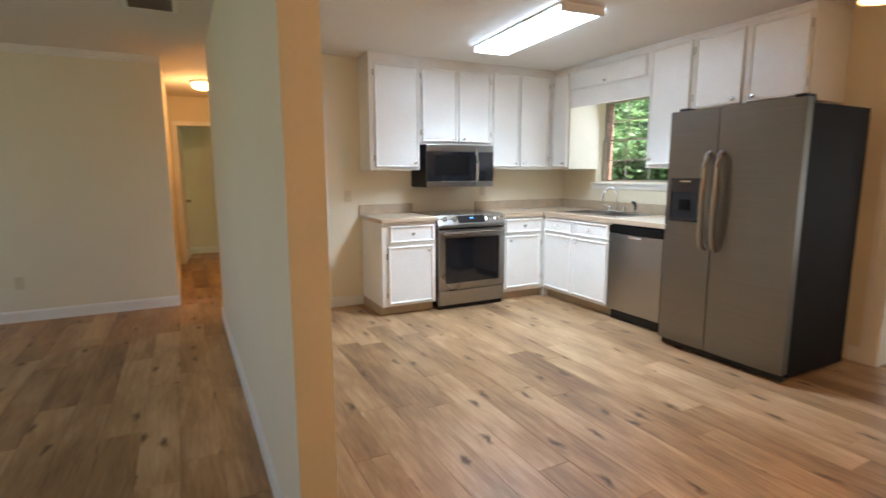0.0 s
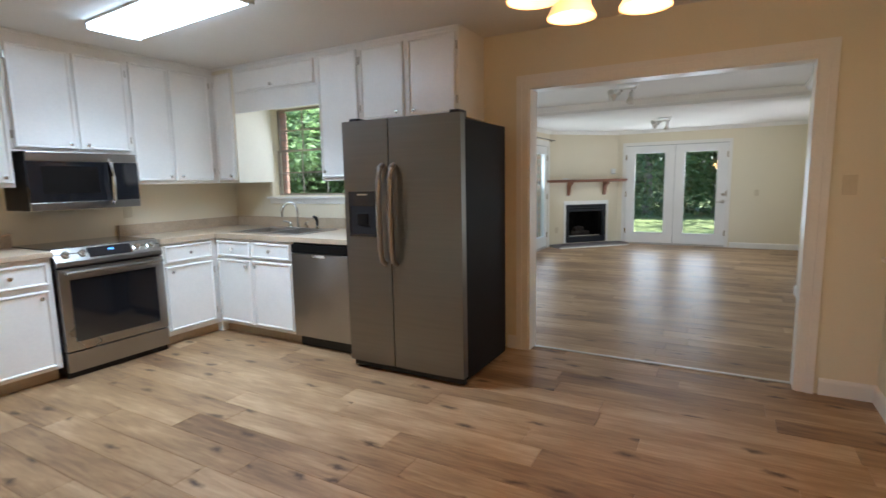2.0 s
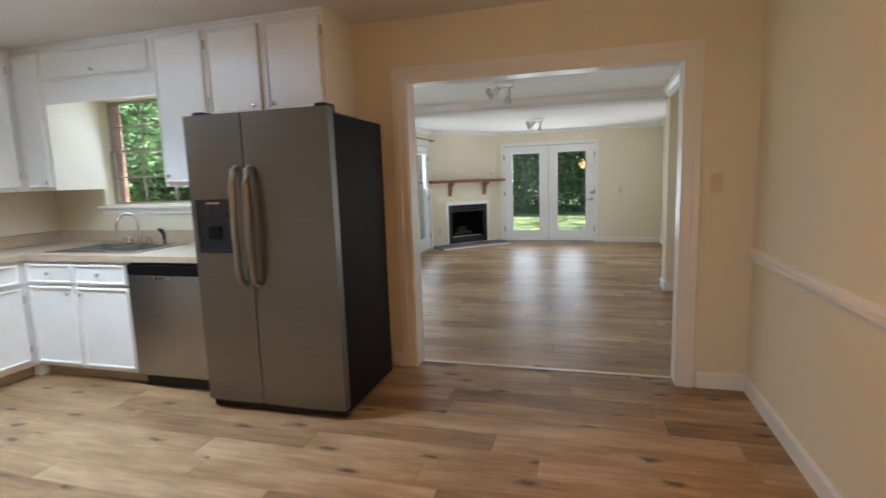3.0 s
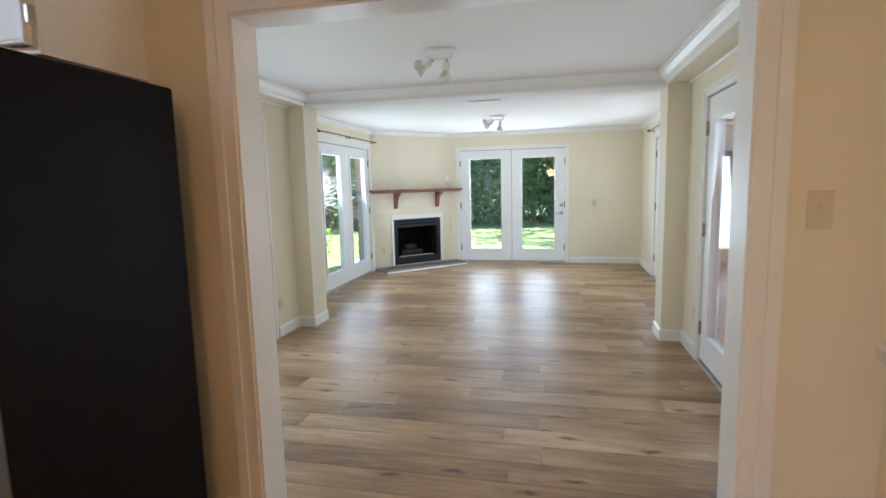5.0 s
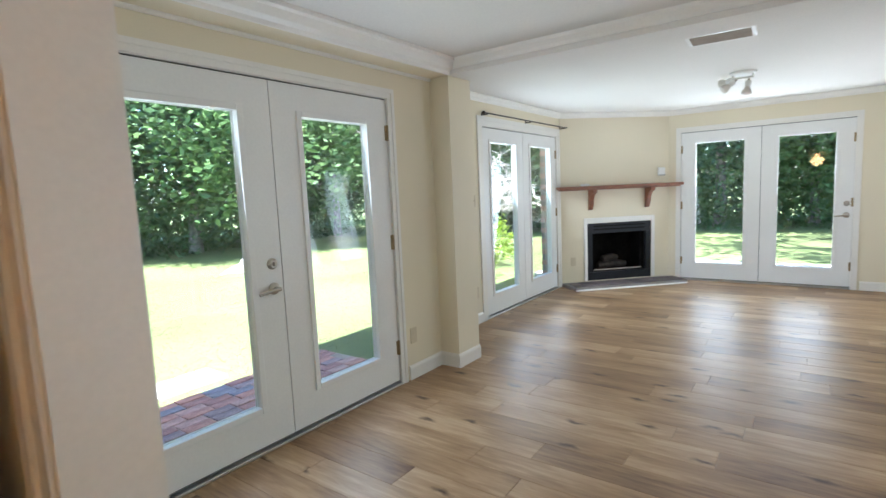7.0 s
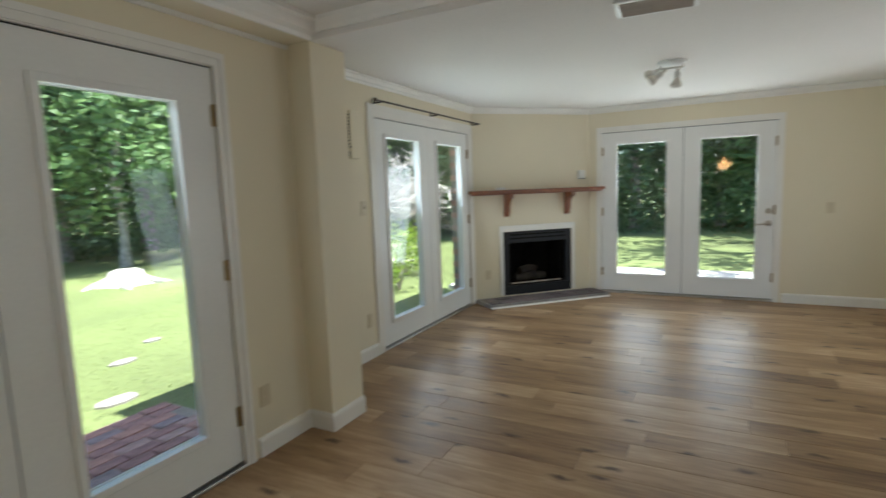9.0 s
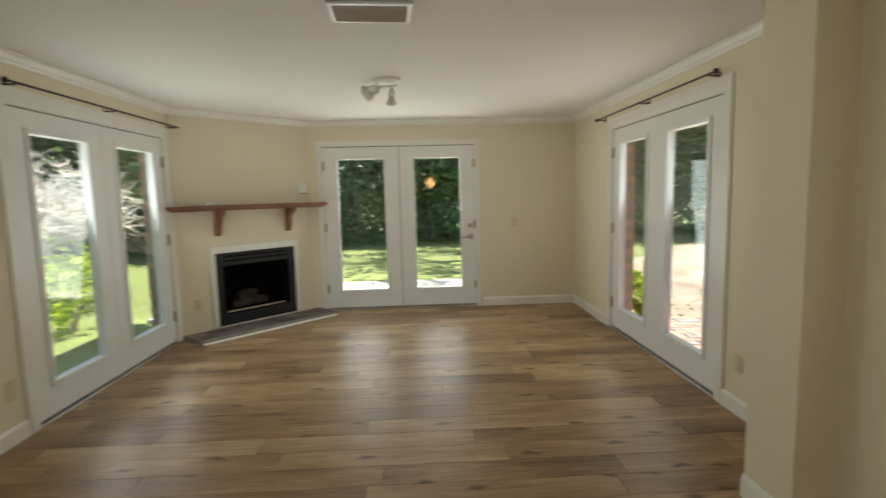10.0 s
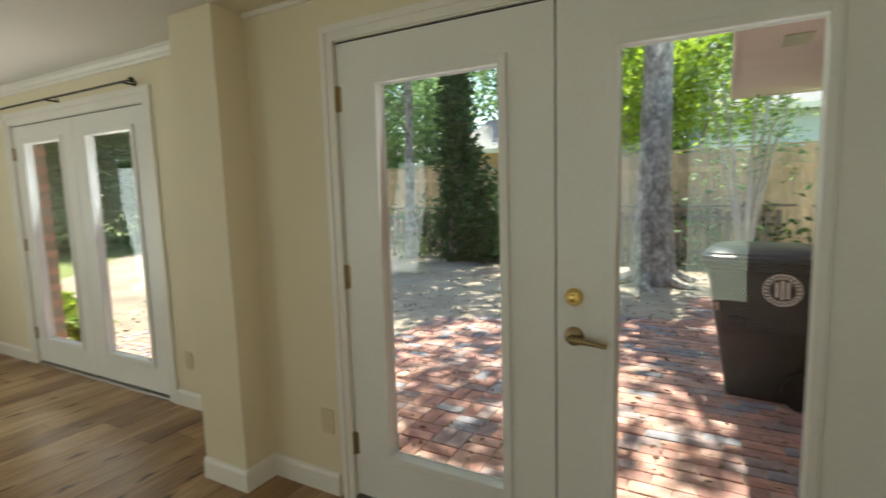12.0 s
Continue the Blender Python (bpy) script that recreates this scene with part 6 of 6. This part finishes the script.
for r0, r1 in zip(rings, rings[1:]):
    for i in range(16):
        bm.faces.new((r0[i], r0[(i + 1) % 16], r1[(i + 1) % 16], r1[i]))
bm.faces.new(rings[0][::-1]), bm.faces.new(rings[-1])
part("body", bm, BINP, bn, smooth=True)
bm = bmesh.new()
rings = []
for z, hx, hy in ((0.966, 0.320, 0.368), (0.972, 0.332, 0.382), (0.998, 0.334, 0.384), (1.006, 0.322, 0.372), (1.020, 0.318, 0.366), (1.034, 0.290, 0.336), (1.052, 0.20, 0.24), (1.060, 0.09, 0.11)):
    rr = min(0.09, hx * 0.6)
    rings.append([bm.verts.new((sx * (hx - rr) + rr * math.cos(radians(a0 + 18 * kk)), sy * (hy - rr) + rr * math.sin(radians(a0 + 18 * kk)), z)) for sx, sy, a0 in ((1, 1, 0), (-1, 1, 90), (-1, -1, 180), (1, -1, 270)) for kk in range(6)])
for r0, r1 in zip(rings, rings[1:]):
    for i in range(24):
        bm.faces.new((r0[i], r0[(i + 1) % 24], r1[(i + 1) % 24], r1[i]))
bm.faces.new(rings[0][::-1]), bm.faces.new(rings[-1])
lid = part("lid", bm, LIDSHEEN, bn, "domed dark lid with a blue-grey sheen in its colour", smooth=True)
part("grip", boxes((-0.276, -0.255, 0.10, 0.20, 0.52, 0.58), bevel=0.006), BINP, bn)
part("catch_bar", tube(bmesh.new(), [(-0.262, 0.265, 0.62), (-0.266, 0.268, 0.68)], 0.012, 8), NICKEL, bn, "small pale catch bar", smooth=True)
part("handle_bar", tube(bmesh.new(), [(-0.24, -0.41, 0.93), (0.24, -0.41, 0.93)], 0.016, 10), BINP, bn, smooth=True)
for s in (-1, 1):
    w = lathe(bmesh.new(), [(0.05, -0.03), (0.12, -0.03), (0.125, 0), (0.12, 0.03), (0.05, 0.03)], pose(s * 0.27, -0.24, 0.125, 0, 90, 0), 20)
    part("wheel", w, BLACK, bn, smooth=True)
EM = material("white_print", (0.80, 0.80, 0.80), 0.6)
mE = pose(-0.2835, -0.10, 0.790, 0, -96.1, 0)
for r0, r1 in ((0.100, 0.108), (0.076, 0.081)):
    bm = bmesh.new()
    i0 = [bm.verts.new((r0 * math.cos(2 * math.pi * k / 40), r0 * math.sin(2 * math.pi * k / 40), 0)) for k in range(40)]
    i1 = [bm.verts.new((r1 * math.cos(2 * math.pi * k / 40), r1 * math.sin(2 * math.pi * k / 40), 0)) for k in range(40)]
    i2 = [bm.verts.new((r1 * math.cos(2 * math.pi * k / 40), r1 * math.sin(2 * math.pi * k / 40), -0.004)) for k in range(40)]
    for k in range(40):
        bm.faces.new((i0[k], i0[(k + 1) % 40], i1[(k + 1) % 40], i1[k]))
        bm.faces.new((i1[k], i1[(k + 1) % 40], i2[(k + 1) % 40], i2[k]))
    o = part("emblem_ring", bm, EM, bn, "white printed ring")
    o.matrix_local = mE
for k in range(22):
    a = 2 * math.pi * k / 22
    bm = boxes((0.084, 0.096, -0.006, 0.006, -0.003, 0.0005))
    o = part("emblem_mark", bm, EM, bn)
    o.matrix_local = mE @ pose(0, 0, 0, 0, 0, math.degrees(a))
for y, w in ((0.03, 0.05), (0.0, 0.065), (-0.03, 0.055)):
    o = part("emblem_bar", boxes((-w, w, y - 0.008, y + 0.008, -0.003, 0.0005)), EM, bn)
    o.matrix_local = mE

# ---------- plank floors ----------
PW, PL, PT = 0.181, 1.22, 0.012


def plank_mesh(w, l):
    c = 0.0016
    x, y = w / 2 - 0.0004, l / 2 - 0.0004
    vs = [(-x, -y, -PT), (x, -y, -PT), (x, y, -PT), (-x, y, -PT), (-x, -y, -c), (x, -y, -c), (x, y, -c), (-x, y, -c),
          (-x + c, -y + c, 0), (x - c, -y + c, 0), (x - c, y - c, 0), (-x + c, y - c, 0)]
    fs = [(0, 1, 5, 4), (1, 2, 6, 5), (2, 3, 7, 6), (3, 0, 4, 7), (4, 5, 9, 8), (5, 6, 10, 9), (6, 7, 11, 10), (7, 4, 8, 11), (8, 9, 10, 11)]
    me = bpy.data.meshes.new("plank")
    me.from_pydata(vs, [], fs)
    me.materials.append(PLANK)
    return me


SHARED = {}


def plank_floor(name, x0, x1, y0, y1, label, seed):
    """A laid floor: rows along y with staggered joints, each plank a piece."""
    base = structure(name, boxes((x0, x1, y0, y1, -0.10, -PT)), SUBFLOOR, label, "floor")
    rng = random.Random(seed)
    x = x0
    while x < x1 - 0.01:
        w = min(PW, x1 - x)
        y = y0 - rng.uniform(0.0, PL * 0.85)
        while y < y1 - 0.01:
            a, b = max(y, y0), min(y + PL, y1)
            if b - a > 0.02:
                key = (round(w, 4), round(b - a, 4))
                if key not in SHARED:
                    SHARED[key] = plank_mesh(w, b - a)
                o = new("plank", SHARED[key])
                o.location = (x + w / 2, (a + b) / 2, 0)
                o.parent = base
            y += PL
        x += PW
    return base


plank_floor("floor_living", WX1 - 0.03, FAR_X, RIGHT2_Y, LEFT2_Y, "oak-look vinyl plank floor with knots, satin finish", 5)
plank_floor("floor_kitchen", 0.53, WX1 - 0.03, RAIL_Y, RANGE_Y + 0.12, "oak-look vinyl plank floor with knots, satin finish", 11)
plank_floor("floor_front_room", -4.0, 0.53, RAIL_Y, 6.0, "oak-look vinyl plank floor with knots, satin finish", 17)
plank_floor("floor_hall", -0.6, 2.9, 6.0, 9.75, "oak-look vinyl plank floor in the hall", 23)
plank_floor("floor_closet_hall", 0.53, 2.9, RANGE_Y + 0.12, 6.0, "oak-look vinyl plank floor in the hall", 29)
structure("trim_threshold_strip", boxes((WX1 - 0.05, WX1 - 0.015, 0.062, 1.818, 0.0, 0.006), bevel=0.002), ALUM, "pale metal transition strip across the opening", "threshold")

# ---------- brick paving ----------
def brick_mesh(w, l):
    c, x, y = 0.004, w / 2, l / 2
    vs = [(-x, -y, -0.05), (x, -y, -0.05), (x, y, -0.05), (-x, y, -0.05), (-x, -y, -c), (x, -y, -c), (x, y, -c), (-x, y, -c),
          (-x + c, -y + c, 0), (x - c, -y + c, 0), (x - c, y - c, 0), (-x + c, y - c, 0)]
    fs = [(0, 1, 5, 4), (1, 2, 6, 5), (2, 3, 7, 6), (3, 0, 4, 7), (4, 5, 9, 8), (5, 6, 10, 9), (6, 7, 11, 10), (7, 4, 8, 11), (8, 9, 10, 11)]
    me = bpy.data.meshes.new("brick")
    me.from_pydata(vs, [], fs)
    me.materials.append(BRICK)
    return me


BRICK_MESH = brick_mesh(0.196, 0.094)
BRICKJ = material("red_clay_brick_far", (0.34, 0.16, 0.13), 0.85, stain=(7, 0.30), grain=(70, 0.3), bump=0.5)


def brick_tones(m, source):
    """Each paving brick its own tone: orange-red, dark red, plum grey, worn pink."""
    nt = m.node_tree
    pick = nt.nodes.new("ShaderNodeObjectInfo" if source == "Random" else "ShaderNodeNewGeometry")
    ramp = nt.nodes.new("ShaderNodeValToRGB")
    e = ramp.color_ramp.elements
    e[0].color, e[1].color = (0.41, 0.215, 0.17, 1), (0.48, 0.35, 0.31, 1)
    for at, c in ((0.2, (0.31, 0.165, 0.145)), (0.4, (0.42, 0.26, 0.22)), (0.58, (0.27, 0.20, 0.20)), (0.74, (0.21, 0.20, 0.23)), (0.86, (0.37, 0.20, 0.17))):
        e.new(at).color = (*c, 1)
    ramp.color_ramp.interpolation = "CONSTANT"
    nt.links.new(pick.outputs[source], ramp.inputs[0])
    hue = next(n for n in nt.nodes if n.bl_idname == "ShaderNodeHueSaturation")
    nt.links.new(ramp.outputs[0], hue.inputs["Color"])


brick_tones(BRICK, "Random")
brick_tones(BRICKJ, "Random Per Island")


def paving(name, cells, label):
    """cells: (x, y, turned). The first 300 are pieces, the rest one joined part."""
    xs, ys = [c[0] for c in cells], [c[1] for c in cells]
    base = structure(name, boxes((min(xs) - 0.11, max(xs) + 0.11, min(ys) - 0.06, max(ys) + 0.06, GROUND - 0.10, GROUND - 0.008)), MORTAR, label, "brick paving")
    r = random.Random(77)
    verts, faces = [], []
    src = [tuple(v.co) for v in BRICK_MESH.vertices]
    fsrc = [tuple(f.vertices) for f in BRICK_MESH.polygons]
    for k, (x, y, turned) in enumerate(cells):
        m = pose(x, y, GROUND + r.uniform(-0.003, 0.004), r.uniform(-0.8, 0.8), r.uniform(-0.8, 0.8), (90 if turned else 0) + r.uniform(-1.2, 1.2))
        if k < 300:
            o = new("brick", BRICK_MESH)
            o.matrix_local = m
            o.parent = base
        else:
            n0 = len(verts)
            verts += [tuple(m @ Vector(v)) for v in src]
            faces += [tuple(i + n0 for i in f) for f in fsrc]
    if verts:
        me = bpy.data.meshes.new("far_bricks")
        me.from_pydata(verts, [], faces)
        me.materials.append(BRICKJ)
        o = new("far_bricks", me)
        o.parent = base
        tagged(o, "weathered red paving bricks", kind="stuff")
    return base


cells = []
step = 0.205
for j in range(6):
    for i in range(12):
        for h in (0, 1):
            cells.append((4.93 + step * i + (0.1 if j % 2 else 0), 3.51 + step * j + 0.1025 * h, False))
paving("brick_step", cells, "red brick step outside the french doors")
cells = []
for i in range(32):
    for j in range(27):
        x, y = 4.78 + step * i, -0.72 - step * j
        edge = -6.1 if x < 5.7 else -4.7 if x < 6.5 else -4.7 + 0.45 * (x - 6.5) if x < 8.4 else -3.0 if x < 8.8 else -2.3
        if y < edge or (x > 7.2 and y > -1.05):
            continue
        weave = x > 6.15
        for h in (-1, 1):
            if weave and (i + j) % 2:
                cells.append((x + h * 0.051, y, True))
            else:
                cells.append((x + (0.1 if not weave and (2 * j + (h > 0)) % 2 else 0), y + h * 0.051, False))
cells.sort(key=lambda c: -c[1] + 0.25 * abs(c[0] - 6.0))
paving("brick_patio", cells, "weathered red brick patio in basket weave")
